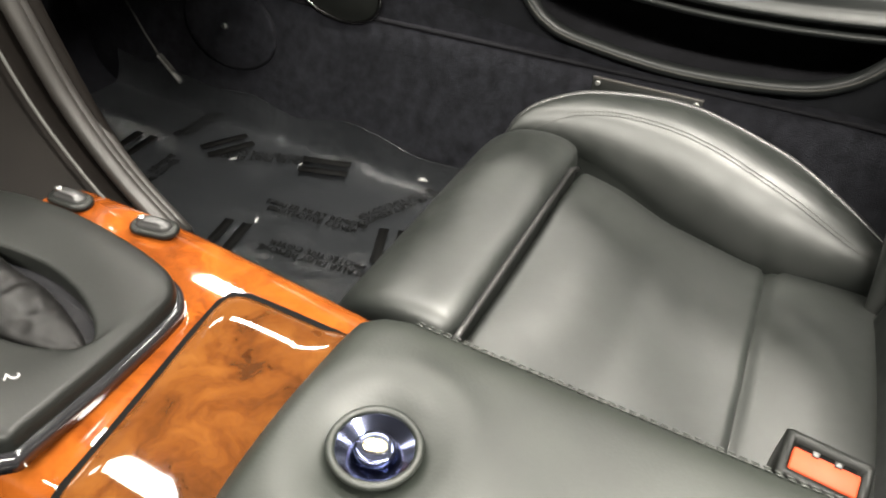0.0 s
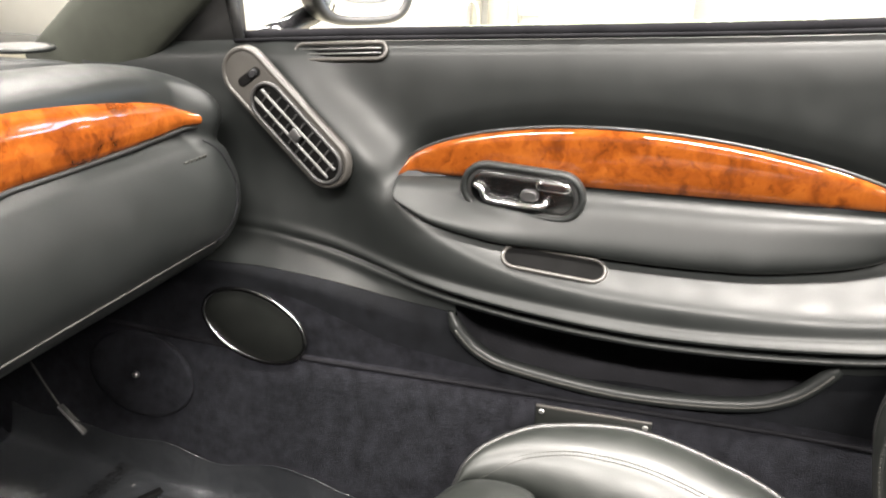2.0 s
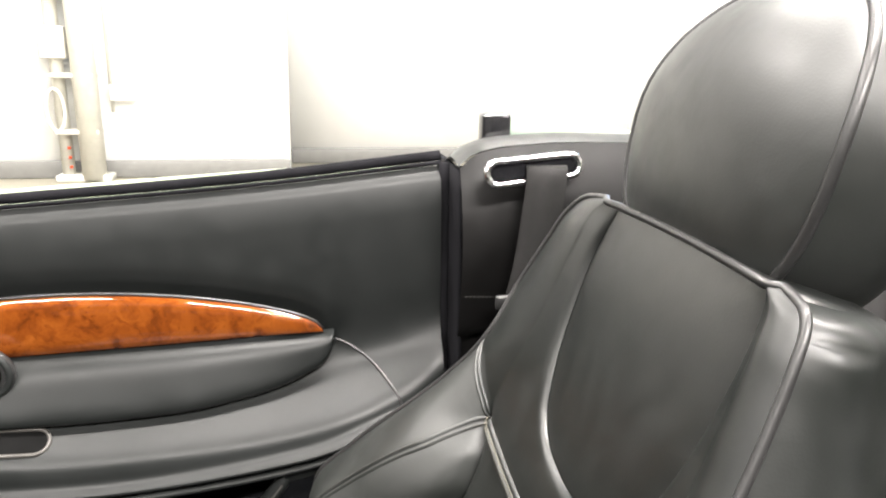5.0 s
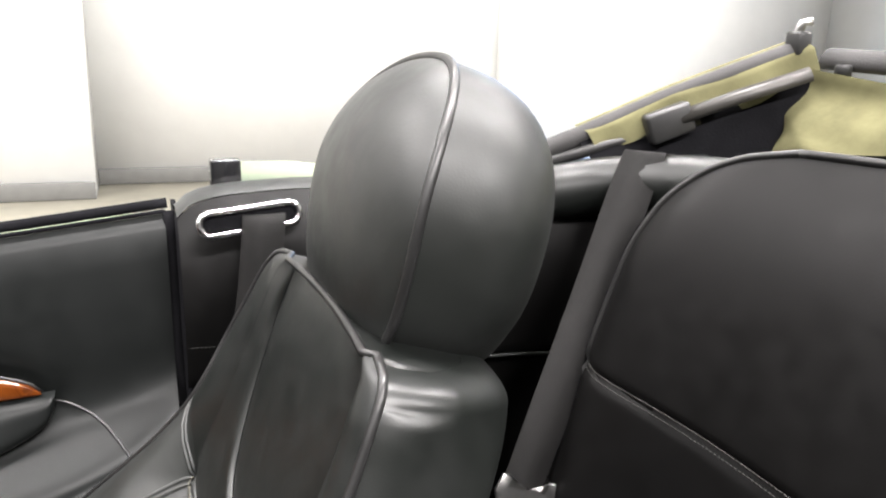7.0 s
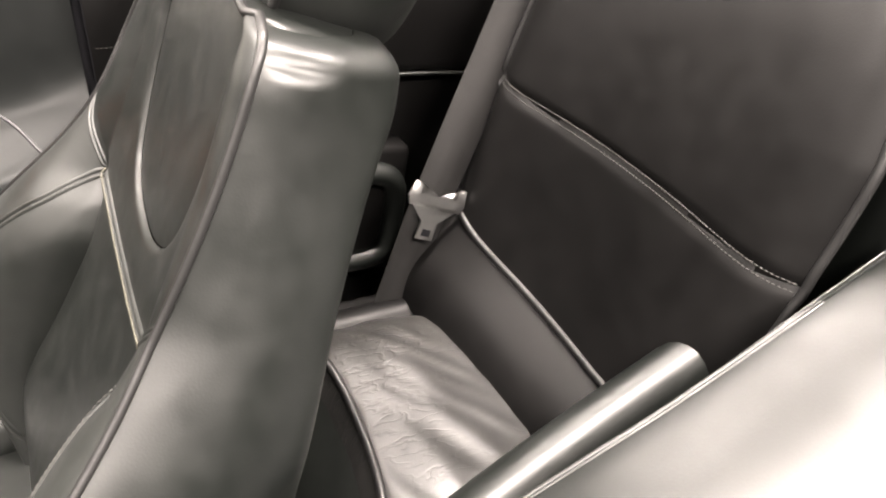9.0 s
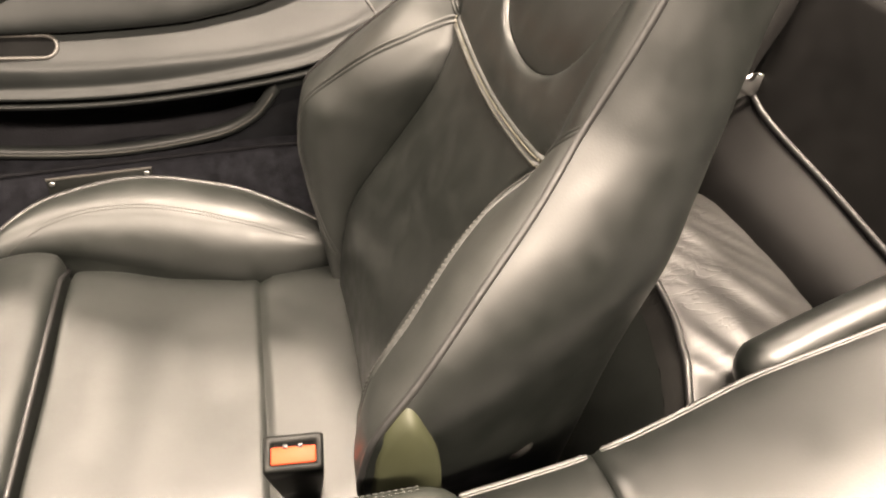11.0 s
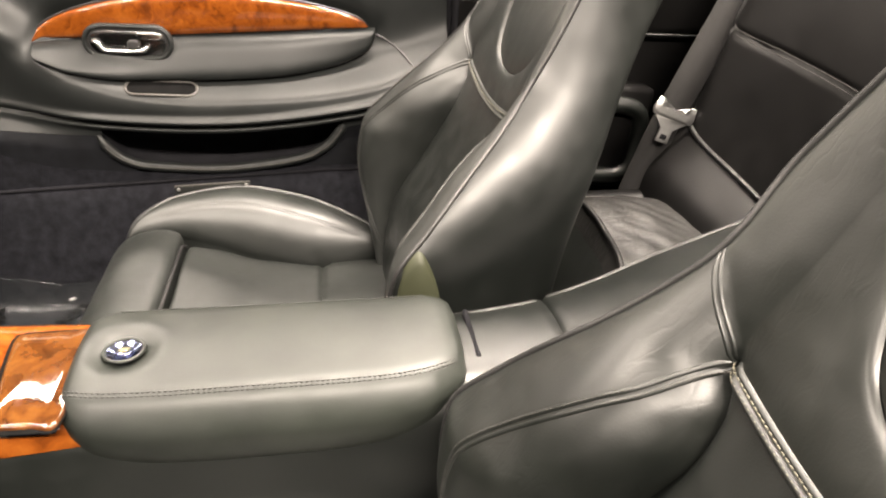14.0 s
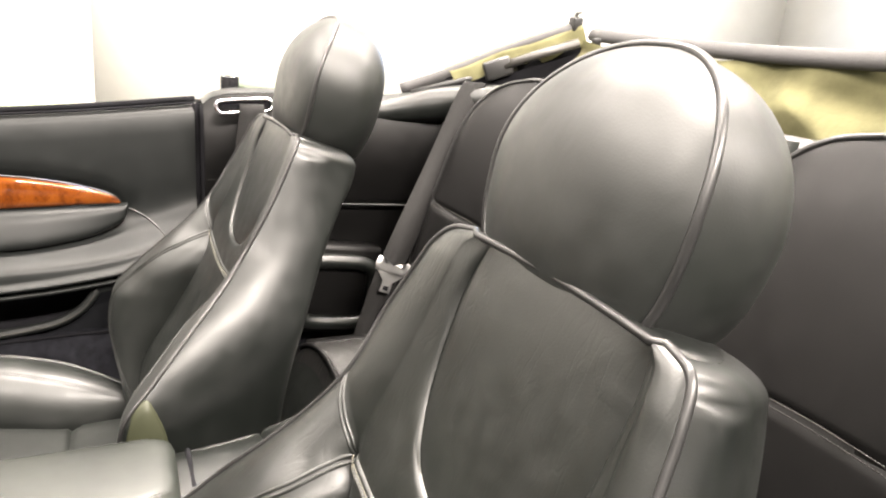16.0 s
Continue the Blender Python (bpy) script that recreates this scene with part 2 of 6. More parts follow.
# ---- building helpers ----
def part(name, bm, material, parent=None, label=""):
    me = bpy.data.meshes.new(name)
    bm.to_mesh(me)
    bm.free()
    me.materials.append(material)
    for p in me.polygons:
        p.use_smooth = True
    ob = new(name, me)
    ob.parent = parent
    return tagged(ob, label)


def thing(name, label, category, group="", kind="", at=(0, 0, 0)):
    ob = new(name)
    ob.location = at
    ob.empty_display_size = 0.05
    return tagged(ob, label, category, group, kind)


def spl(x, xs, ys):
    """Smooth curve through (xs, ys), with no overshoot."""
    xs, ys = np.asarray(xs, float), np.asarray(ys, float)
    h, d = np.diff(xs), np.diff(ys) / np.diff(xs)
    m = np.zeros(len(xs))
    m[0], m[-1] = d[0], d[-1]
    for k in range(1, len(xs) - 1):
        if d[k - 1] * d[k] > 0:
            w1, w2 = 2 * h[k] + h[k - 1], h[k] + 2 * h[k - 1]
            m[k] = (w1 + w2) / (w1 / d[k - 1] + w2 / d[k])
    x = np.clip(x, xs[0], xs[-1])
    k = np.clip(np.searchsorted(xs, x) - 1, 0, len(h) - 1)
    t = (x - xs[k]) / h[k]
    return (ys[k] * (1 + 2 * t) * (1 - t) ** 2 + m[k] * h[k] * t * (1 - t) ** 2 + ys[k + 1] * t * t * (3 - 2 * t) + m[k + 1] * h[k] * t * t * (t - 1))


def curve(pts, n, closed=False):
    """n points along a smooth Catmull-Rom line through pts."""
    p = np.asarray(pts, float)
    p = np.vstack([p[-1], p, p[0], p[1]]) if closed else np.vstack([2 * p[0] - p[1], p, 2 * p[-1] - p[-2]])
    segs = len(p) - 3
    out = []
    for s in np.linspace(0, segs, n, endpoint=not closed):
        k = min(int(s), segs - 1)
        t = s - k
        a, b, c, d = p[k : k + 4]
        out.append(0.5 * (2 * b + (c - a) * t + (2 * a - 5 * b + 4 * c - d) * t * t + (3 * b - a - 3 * c + d) * t**3))
    return np.array(out)


def tube_bm(pts, r, closed=False, n=8, squash=1.0, normal=None):
    """A round or flattened bar swept along pts."""
    bm = bmesh.new()
    p = [Vector(q) for q in pts]
    rings, side = [], None
    for k, q in enumerate(p):
        a = p[k - 1] if (k or closed) else p[k]
        b = p[(k + 1) % len(p)] if (k < len(p) - 1 or closed) else p[k]
        t = (b - a).normalized()
        if normal is not None:
            side = Vector(normal).cross(t).normalized()
        elif side is None:
            side = t.orthogonal().normalized()
        else:
            side = (side - t * side.dot(t)).normalized()
        up = t.cross(side)
        rr = r(k / (len(p) - 1)) if callable(r) else r
        rings.append([bm.verts.new(q + side * rr * math.cos(a2) + up * rr * squash * math.sin(a2)) for a2 in (math.tau * j / n for j in range(n))])
    for k in range(len(rings) if closed else len(rings) - 1):
        r1, r2 = rings[k], rings[(k + 1) % len(rings)]
        for j in range(n):
            bm.faces.new((r1[j], r1[(j + 1) % n], r2[(j + 1) % n], r2[j]))
    if not closed:
        bm.faces.new(rings[0][::-1])
        bm.faces.new(rings[-1])
    return bm


def tube(name, pts, r, material, parent, label="", closed=False, n=8, squash=1.0, normal=None):
    return part(name, tube_bm(pts, r, closed, n, squash, normal), material, parent, label)


def sheet_bm(F, us, vs, keep=None, close_u=False):
    """A surface F(u, v) over a grid; keep(u, v) picks the cells by their middles."""
    bm = bmesh.new()
    g = {}

    def vert(i, j):
        i2 = i % len(us) if close_u else i
        if (i2, j) not in g:
            g[i2, j] = bm.verts.new(F(us[i2], vs[j]))
        return g[i2, j]

    for i in range(len(us) if close_u else len(us) - 1):
        for j in range(len(vs) - 1):
            if keep is None or keep((us[i] + us[(i + 1) % len(us)]) / 2, (vs[j] + vs[j + 1]) / 2):
                bm.faces.new((vert(i, j), vert(i + 1, j), vert(i + 1, j + 1), vert(i, j + 1)))
    bmesh.ops.recalc_face_normals(bm, faces=bm.faces)
    return bm


def sheet(name, F, us, vs, material, parent, label="", keep=None, close_u=False):
    return part(name, sheet_bm(F, us, vs, keep, close_u), material, parent, label)


def box_bm(x0, y0, z0, x1, y1, z1, bevel=0.0, segments=2):
    bm = bmesh.new()
    bmesh.ops.create_cube(bm, size=1)
    for v in bm.verts:
        v.co = Vector(((x0 + x1) / 2 + v.co.x * (x1 - x0), (y0 + y1) / 2 + v.co.y * (y1 - y0), (z0 + z1) / 2 + v.co.z * (z1 - z0)))
    if bevel:
        bmesh.ops.bevel(bm, geom=bm.edges[:], offset=bevel, segments=segments, affect="EDGES", profile=0.5)
    return bm


def loft_bm(rings, cap=True, closed=True):
    """Skin over rings of equally many points."""
    bm = bmesh.new()
    vv = [[bm.verts.new(p) for p in ring] for ring in rings]
    n = len(vv[0])
    for a, b in zip(vv, vv[1:]):
        for j in range(n if closed else n - 1):
            bm.faces.new((a[j], a[(j + 1) % n], b[(j + 1) % n], b[j]))
    if cap:
        bm.faces.new(vv[0][::-1])
        bm.faces.new(vv[-1])
    bmesh.ops.recalc_face_normals(bm, faces=bm.faces)
    return bm


def stadium(L, W, n=10):
    """Outline of a slot with round ends, L long and W wide, about its middle."""
    r, h = W / 2, L / 2 - W / 2
    a = [math.pi / 2 - math.pi * k / n for k in range(n + 1)]
    return [(h + r * math.cos(t), r * math.sin(t)) for t in a] + [(-h - r * math.cos(t), -r * math.sin(t)) for t in a]


def slab_bm(outline, depth, bevel, m, dome=0.0):
    """A flat piece with rounded rim: outline in x, y, thickness towards +z of the pose m."""
    c = np.mean(outline, axis=0)
    o = np.array(outline)
    size = np.abs(o - c).max()
    rings = []
    for s, z in ((0, 0), (0, depth - bevel), (0.3, depth - 0.3 * bevel), (1, depth)):
        rings.append([m @ Vector((*(q + (c - q) / (np.linalg.norm(c - q) + 1e-9) * bevel * s), z)) for q in o])
    for f in (0.35, 0.65, 0.9):
        rings.append([m @ Vector((*(q + (c - q) * f), depth + dome * (1 - (1 - f) ** 2))) for q in o])
    return loft_bm(rings)


def bez(p0, p1, p2, p3, t):
    p0, p1, p2, p3 = (np.asarray(p, float) for p in (p0, p1, p2, p3))
    return p0 * (1 - t) ** 3 + 3 * p1 * t * (1 - t) ** 2 + 3 * p2 * t * t * (1 - t) + p3 * t**3


def gauss(d, w):
    return math.exp(-((d / w) ** 2))


# ---- front seats ----
YC = 0.545  # middle of the passenger seat
ZB = [0.28, 0.33, 0.40, 0.45, 0.50, 0.55, 0.60, 0.65, 0.70, 0.74, 0.80, 0.85, 0.87, 0.882, 0.890, 0.894]


def back_line(z):
    """Front face of the backrest on its middle line, half width of the middle panel, edge of the wing (half width, x) and the rear corner."""
    xc = spl(z, [0.28, 0.33, 0.43, 0.55, 0.681, 0.80, 0.89, 0.90], [0.205, 0.208, 0.222, 0.280, 0.343, 0.394, 0.428, 0.432])
    wi = spl(z, [0.28, 0.43, 0.52, 0.58, 0.625, 0.655, 0.685, 0.76, 0.84, 0.882, 0.894], [0.150, 0.155, 0.142, 0.126, 0.117, 0.122, 0.138, 0.131, 0.124, 0.118, 0.105])
    wp = spl(z, ZB, [0.162, 0.178, 0.215, 0.252, 0.268, 0.271, 0.255, 0.228, 0.198, 0.177, 0.163, 0.152, 0.147, 0.142, 0.134, 0.112])
    xp = spl(z, ZB, [0.222, 0.214, 0.200, 0.190, 0.183, 0.190, 0.230, 0.275, 0.322, 0.352, 0.388, 0.413, 0.422, 0.428, 0.432, 0.436])
    wr = spl(z, [0.28, 0.50, 0.62, 0.72, 0.80, 0.86, 0.894], [0.20, 0.215, 0.215, 0.185, 0.150, 0.126, 0.116])
    xr = spl(z, [0.28, 0.50, 0.62, 0.72, 0.80, 0.86, 0.894], [0.385, 0.405, 0.430, 0.464, 0.499, 0.524, 0.530])
    return xc, wi, wp, xp, wr, xr


def shoulder(z, sign):
    """The shoulder is fuller towards the door."""
    return spl(z, [0.66, 0.75, 0.81, 0.86, 0.882, 0.894], [0.0, 0.016, 0.030, 0.028, 0.020, 0.008]) if sign > 0 else 0.0


def stitch_z(u):
    """Height of the sewn band across the backrest."""
    return 0.669 + 0.016 * min(1.3, abs(u) / 0.14) ** 2


INSET = curve([(0.084, 0.894), (0.095, 0.865), (0.096, 0.835), (0.090, 0.795), (0.079, 0.763), (0.060, 0.734), (0.032, 0.718), (-0.010, 0.712),
               (-0.048, 0.716), (-0.078, 0.730), (-0.098, 0.755), (-0.108, 0.790), (-0.112, 0.830), (-0.112, 0.865), (-0.108, 0.894)], 121)


def back_front(s, z):
    """Front of the backrest: s runs from the console-side edge (-1) to the door-side edge (1)."""
    xc, wi, wp, xp, wr, xr = back_line(z)
    a, sign = abs(s), 1 if s >= 0 else -1
    if a <= 0.55:
        u = wi * a / 0.55
        x = xc + 0.006 * (1 - (u / wi) ** 2)
        x += 0.009 * gauss(wi - u, 0.006) * min(1, max(0, (0.70 - z) / 0.02))
        return Vector((x, sign * u, z))
    q = (a - 0.55) / 0.45
    wp += shoulder(z, sign)
    d = wp - wi
    fade = (1 - (1 - min(1.0, max(0.0, (0.690 + 0.060 * q - z) / 0.10))) ** 2) * (1.0 if sign > 0 else 0.4)
    p = bez((wi, xc), (wi + 0.02 * d, xc - (0.85 * (xc - xp) + 0.016) * fade), (wp - 0.42 * d, xp - 0.020 * fade - 0.004), (wp, xp), q)
    x = p[1] + 0.009 * gauss(q * d, 0.005) * min(1, max(0, (0.70 - z) / 0.02))
    return Vector((x, sign * p[0], z))


def back_normal(s, z):
    e = 0.01
    n = (back_front(s + e, z) - back_front(s - e, z)).cross(back_front(s, z + e * 0.2) - back_front(s, z - e * 0.2)).normalized()
    return n if n.x < 0 else -n


def back_s(u, z):
    return u / back_line(z)[1] * 0.55


def welt_bm(pts, normals, gap, r, lift=0.0):
    """Two soft ridges side by side along a seam."""
    bm = bmesh.new()
    P, N = [Vector(p) for p in pts], [Vector(n) for n in normals]
    prof = [(-2.2, -0.9), (-1.75, 0.15), (-1.05, 0.62), (-0.45, 0.30), (-0.12, -0.55), (0.12, -0.55), (0.45, 0.30), (1.05, 0.62), (1.75, 0.15), (2.2, -0.9)]
    rows = []
    for k, p in enumerate(P):
        t = (P[min(k + 1, len(P) - 1)] - P[max(k - 1, 0)]).normalized()
        side = t.cross(N[k]).normalized()
        end = min(1, 0.25 + 0.25 * min(k, len(P) - 1 - k))
        rows.append([bm.verts.new(p + side * gap * c * (0.6 + 0.4 * end) + N[k] * (r * h * end + lift)) for c, h in prof])
    for r1, r2 in zip(rows, rows[1:]):
        for k in range(len(prof) - 1):
            bm.faces.new((r1[k], r1[k + 1], r2[k + 1], r2[k]))
    bmesh.ops.recalc_face_normals(bm, faces=bm.faces)
    return bm


def back_shell(s, z):
    """Sides and rear of the backrest, from edge to edge round the rear; past 0.876 the upper edge rolls over."""
    turn = max(0.0, (z - 0.876) / 0.018)
    zz = 0.876 if turn else z
    xc, wi, wp, xp, wr, xr = back_line(zz)
    a, sign = abs(s), 1 if s >= 0 else -1
    wp += shoulder(zz, sign)
    if a > 0.35:
        t = (1 - a) / 0.65
        p = bez((wp, xp), (wp + 0.012, xp + 0.025), (wr + 0.030, xr - 0.060), (wr, xr - 0.012), t)
    else:
        t = (0.35 - a) / 0.35
        p = bez((wr, xr - 0.012), (wr - 0.012, xr + 0.006), (wr * 0.6, xr + 0.012), (0, xr + 0.014), t)
    roll = (1 - math.sqrt(max(0.0, 1 - turn * turn))) * 0.024
    if turn:
        front = back_front(sign, z)
        f = min(1, max(0, (p[1] - xp) / 0.055))
        f = f * f * (3 - 2 * f)
        w0, x0 = abs(front.y), front.x
        p = np.array([(p[0] - roll) * f + w0 * (1 - f), (p[1] - roll * max(0, (p[1] - xp) / (xr - xp)) ** 2) * f + x0 * (1 - f)])
    drop = spl(zz, [0.28, 0.74, 0.876], [0, 0.0, 0.28]) * max(0, p[1] - xp)
    return Vector((p[1], sign * p[0], z - drop))


def stitch_line(name, pts, parent, r=0.0008, gap=0.0045, normal=(1, 0, 0), thread=None):
    """Two parallel rows of stitches, one part."""
    bm = bmesh.new()
    n = Vector(normal)
    P = np.array([tuple(q) for q in pts])
    dist = np.concatenate([[0], np.cumsum(np.linalg.norm(np.diff(P, axis=0), axis=1))])
    at = lambda d: Vector([np.interp(d, dist, P[:, k]) for k in range(3)])
    for d in np.arange(0.001, dist[-1] - 0.004, 0.0046):
        a, b = at(d), at(d + 0.0034)
        t = (b - a).normalized()
        side = t.cross(n).normalized()
        up = side.cross(t)
        for off in (-gap, gap):
            rings = [[bm.verts.new(e + side * (off + r * f * cx) + up * r * f * cy) for cx, cy in ((1, 0), (0, 1), (-1, 0), (0, -1))] for e, f in ((a, 0.5), (a.lerp(b, 0.3), 1.0), (a.lerp(b, 0.7), 1.0), (b, 0.5))]
            for r1, r2 in zip(rings, rings[1:]):
                for k in range(4):
                    bm.faces.new((r1[k], r1[(k + 1) % 4], r2[(k + 1) % 4], r2[k]))
    bmesh.ops.recalc_face_normals(bm, faces=bm.faces)
    return part(name, bm, thread or THREAD, parent, "double row of stitching")


def bolster_section(x, reach):
    """Inner foot (half width, height) and outer edge of the bolster at x."""
    ui = spl(x, [-0.230, -0.212, -0.13, -0.06, 0.02, 0.09, 0.15, 0.215], [0.196, 0.204, 0.212, 0.206, 0.193, 0.184, 0.186, 0.196])
    zi = spl(x, [-0.230, -0.212, -0.13, 0.0, 0.10, 0.215], [0.330, 0.365, 0.352, 0.314, 0.300, 0.312])
    up = spl(x, [-0.230, -0.218, -0.195, -0.14, -0.045, 0.07, 0.16, 0.215], [0.200, 0.218, 0.238, 0.268, 0.286, 0.276, 0.245, 0.218])
    zp = spl(x, [-0.230, -0.218, -0.195, -0.14, -0.045, 0.07, 0.16, 0.215], [0.340, 0.376, 0.396, 0.412, 0.418, 0.400, 0.372, 0.350])
    return ui, zi, ui + (up - ui) * reach, zi + (zp - zi) * (0.55 + 0.45 * reach)


def bolster_point(x, t, reach):
    ui, zi, up, zp = bolster_section(x, reach)
    full = spl(x, [-0.23, -0.10, 0.05, 0.215], [0.6, 1.0, 1.0, 0.7])
    return bez((ui, zi), (ui - 0.016 * full, zi + 0.55 * (zp - zi)), (up - 0.72 * (up - ui), zp + 0.016 * full), (up, zp), t)


def bolster_seam(x):
    """Where the sewn line runs between foot (0) and edge (1)."""
    return spl(x, [-0.205, -0.185, -0.15, -0.09, 0.0, 0.10, 0.20], [0.10, 0.34, 0.54, 0.64, 0.66, 0.62, 0.50])


def cushion_bolster(sign, reach):
    """Side bolster of the seat cushion as sections across the seat, from front to rear."""
    rings = []
    for x in np.concatenate([np.linspace(-0.230, -0.214, 6), np.linspace(-0.208, 0.215, 60)]):
        ui, zi, up, zp = bolster_section(x, reach)
        ring = [(ui - 0.004, zi - 0.07), (ui - 0.002, zi - 0.012)]
        for t in np.linspace(0, 1, 26):
            p = bolster_point(x, t, reach)
            ring.append((p[0], p[1] - 0.0010 * gauss(t - bolster_seam(x), 0.03) * min(1, max(0, (x + 0.21) / 0.01))))
        ring += [tuple(bez((up, zp), (up + 0.010, zp - 0.03), (up, zp - 0.10), (up - 0.02, 0.22), t)) for t in np.linspace(0.1, 1, 8)]
        rings.append([Vector((x, sign * u, z)) for u, z in ring])
    return rings


def front_seat():
    seat = thing("front_seat", "black leather sports seat with winged backrest and piping", "car seat", "front seats", at=(0, YC, 0))
    S = np.linspace(-1, 1, 97)
    Z = np.concatenate([np.linspace(0.28, 0.876, 100), 0.876 + 0.018 * np.sin(np.linspace(0.1, math.pi / 2, 9))])

    def seam(s):
        a = abs(s)
        return stitch_z(a / 0.55 * 0.138) if a <= 0.55 else 0.6846 + 0.058 * (a - 0.55) / 0.45

    S1, S2 = np.linspace(-0.55, 0.55, 80), np.linspace(0.55, 1, 48)
    T1 = np.linspace(0, 1, 90)
    below = lambda s, t: back_front(s, 0.28 + (seam(s) - 0.28) * t)
    sheet("lower_back_panel", below, S1, T1, LEATHER, seat)
    sheet("side_wing", below, S2, T1, LEATHER_WORN_LIT, seat)
    sheet("side_wing", below, -S2, T1, LEATHER_WORN_LIT, seat)

    # upper panel: a padded collar round the sunken one, from its lip to the sewn band and the piping
    K = np.linspace(0, 1, 121)
    rim = [(back_s(u, z), z) for u, z in INSET]
    OS = [1.0, 1.0, 1.0, 0.55, 0.0, -0.55, -1.0, -1.0, -1.0]
    OZ = [0.894, 0.815, 0.7426, 0.6846, 0.669, 0.6846, 0.7426, 0.815, 0.894]
    OK = [0, 0.17, 0.30, 0.385, 0.5, 0.615, 0.70, 0.83, 1.0]

    def collar(k, t):
        i = k * 120
        (s0, z0), s1 = rim[int(round(i))], float(np.interp(k, OK, OS))
        z1 = seam(s1) if 0.30 < k < 0.70 else float(np.interp(k, OK, OZ))
        s, z = s0 + (s1 - s0) * t, z0 + (z1 - z0) * t
        p = back_front(s, z)
        wide = (back_front(s1, z1) - back_front(s0, z0)).length
        d = t * wide
        top = min(1, max(0, (0.897 - z) / 0.03))
        lip = (0.0017 * math.exp(-d / 0.030) * (1 - math.exp(-((d + 0.0004) / 0.0022))) * (1 - t) ** 0.5 + 0.003 * math.sin(math.pi * t)) - 0.0026 * math.exp(-d / 0.0018)
        return p + Vector((-0.94, 0, 0.34)) * lip * (0.25 + 0.75 * top)

    TT = np.concatenate([[0, 0.008, 0.018, 0.032, 0.05, 0.075, 0.105], np.linspace(0.14, 1, 26)])
    sheet("upper_back_panel", collar, K, TT, LEATHER, seat, "padded collar of the upper backrest")
    mid = np.array([-0.010, 0.812])

    def inset(k, t):
        q = INSET[int(round(k * 120))]
        u, z = q + (mid - q) * t
        z = min(z, 0.894)
        d = t * float(np.linalg.norm(mid - q))
        top = min(1, max(0, (0.897 - z) / 0.03))
        return back_front(back_s(u, z), z) + Vector((0.0030 * math.exp(-d / 0.016) * top - 0.0015 * (1 - math.exp(-d / 0.03)), 0, 0))

    edge_top = [(INSET[-1] + (INSET[0] - INSET[-1]) * f) for f in np.linspace(0, 1, 16)[1:-1]]

    def inset_all(k, t):
        if k <= 1:
            return inset(k, t)
        q = edge_top[int(round(k)) - 2]
        u, z = q + (mid - q) * t
        return back_front(back_s(u, z), min(z, 0.894)) - Vector((0.0015 * (1 - math.exp(-t / 0.3)), 0, 0))

    sheet("inset_back_panel", inset_all, np.concatenate([K, np.arange(2, 16)]), np.concatenate([np.linspace(0, 0.2, 9), np.linspace(0.24, 0.999, 20)]), LEATHER, seat, "sunken rounded panel in the upper backrest", close_u=True)
    sheet("back_shell", back_shell, np.linspace(-1, 1, 81), Z, LEATHER, seat, "smooth leather-covered shell of the backrest")
    top = 0.894
    sheet("top_cover", lambda s, t: back_front(s, top).lerp(back_shell(s, top), t) + Vector((0, 0, 0.002 * math.sin(math.pi * t))), S[::4], np.linspace(0, 1, 7), LEATHER, seat)
    edge = [back_front(1, z) for z in np.concatenate([np.linspace(0.33, 0.85, 50), np.linspace(0.855, 0.894, 22)])] + [back_front(s, top) for s in np.linspace(0.9, -0.9, 12)] + [back_front(-1, z) for z in np.concatenate([np.linspace(0.894, 0.855, 22), np.linspace(0.85, 0.33, 50)])]
    tube("piping", edge, 0.0030, PIPING, seat, "raised leather piping round the backrest")
    # sewn band across, seams over the wings
    ks = np.linspace(-0.545, 0.545, 60)
    bp, bn = [back_front(k, seam(k)) for k in ks], [back_normal(k, seam(k)) for k in ks]
    part("seam_band", welt_bm(bp, bn, 0.0036, 0.0042, 0.0012), LEATHER_WORN_LIT, seat, "raised double-sewn leather band")
    stitch_line("stitching", [p + n * 0.0044 for p, n in zip(bp, bn)], seat, gap=0.0036, thread=THREAD_LIGHT)
    for sg in (1, -1):
        c = curve([(0.555, 0.684), (0.62, 0.680), (0.70, 0.667), (0.775, 0.643), (0.825, 0.607), (0.850, 0.563), (0.850, 0.52), (0.825, 0.475), (0.77, 0.430), (0.69, 0.390), (0.60, 0.360)], 60)
        wp_, wn_ = [back_front(sg * q, z) for q, z in c], [back_normal(sg * q, z) for q, z in c]
        part("wing_seam", welt_bm(wp_, wn_, 0.0026, 0.0020, 0.0002), LEATHER_WORN_LIT, seat)
        stitch_line("stitching", [p + n * 0.0013 for p, n in zip(wp_, wn_)], seat, gap=0.0028, r=0.0006)
        rise = [(0.55 + 0.45 * f, 0.6846 + 0.058 * f) for f in np.linspace(0.02, 0.98, 20)]
        part("corner_seam", welt_bm([back_front(sg * q, z) for q, z in rise], [back_normal(sg * q, z) for q, z in rise], 0.0020, 0.0024, 0.0), LEATHER_WORN_LIT, seat)
    # cushion: thigh roll, middle, rear panel, two bolsters
    prof = curve([(-0.128, 0.30), (-0.1265, 0.365), (-0.138, 0.386), (-0.175, 0.390), (-0.215, 0.378), (-0.246, 0.345), (-0.255, 0.30), (-0.246, 0.24)], 30)
    rings = []
    for u, sc in [(-0.152, 0.72), (-0.149, 0.86), (-0.143, 0.94), (-0.132, 0.985)] + [(k, 1.0) for k in np.linspace(-0.118, 0.168, 16)] + [(0.182, 0.985), (0.192, 0.94), (0.198, 0.86), (0.201, 0.72)]:
        c = np.array([-0.190, 0.30])
        rings.append([Vector((*(c + (p - c) * sc * (1, 1 + 0.03 * math.sin(9 * u)))[:1], u, (c + (p - c) * sc)[1])) for p in prof])
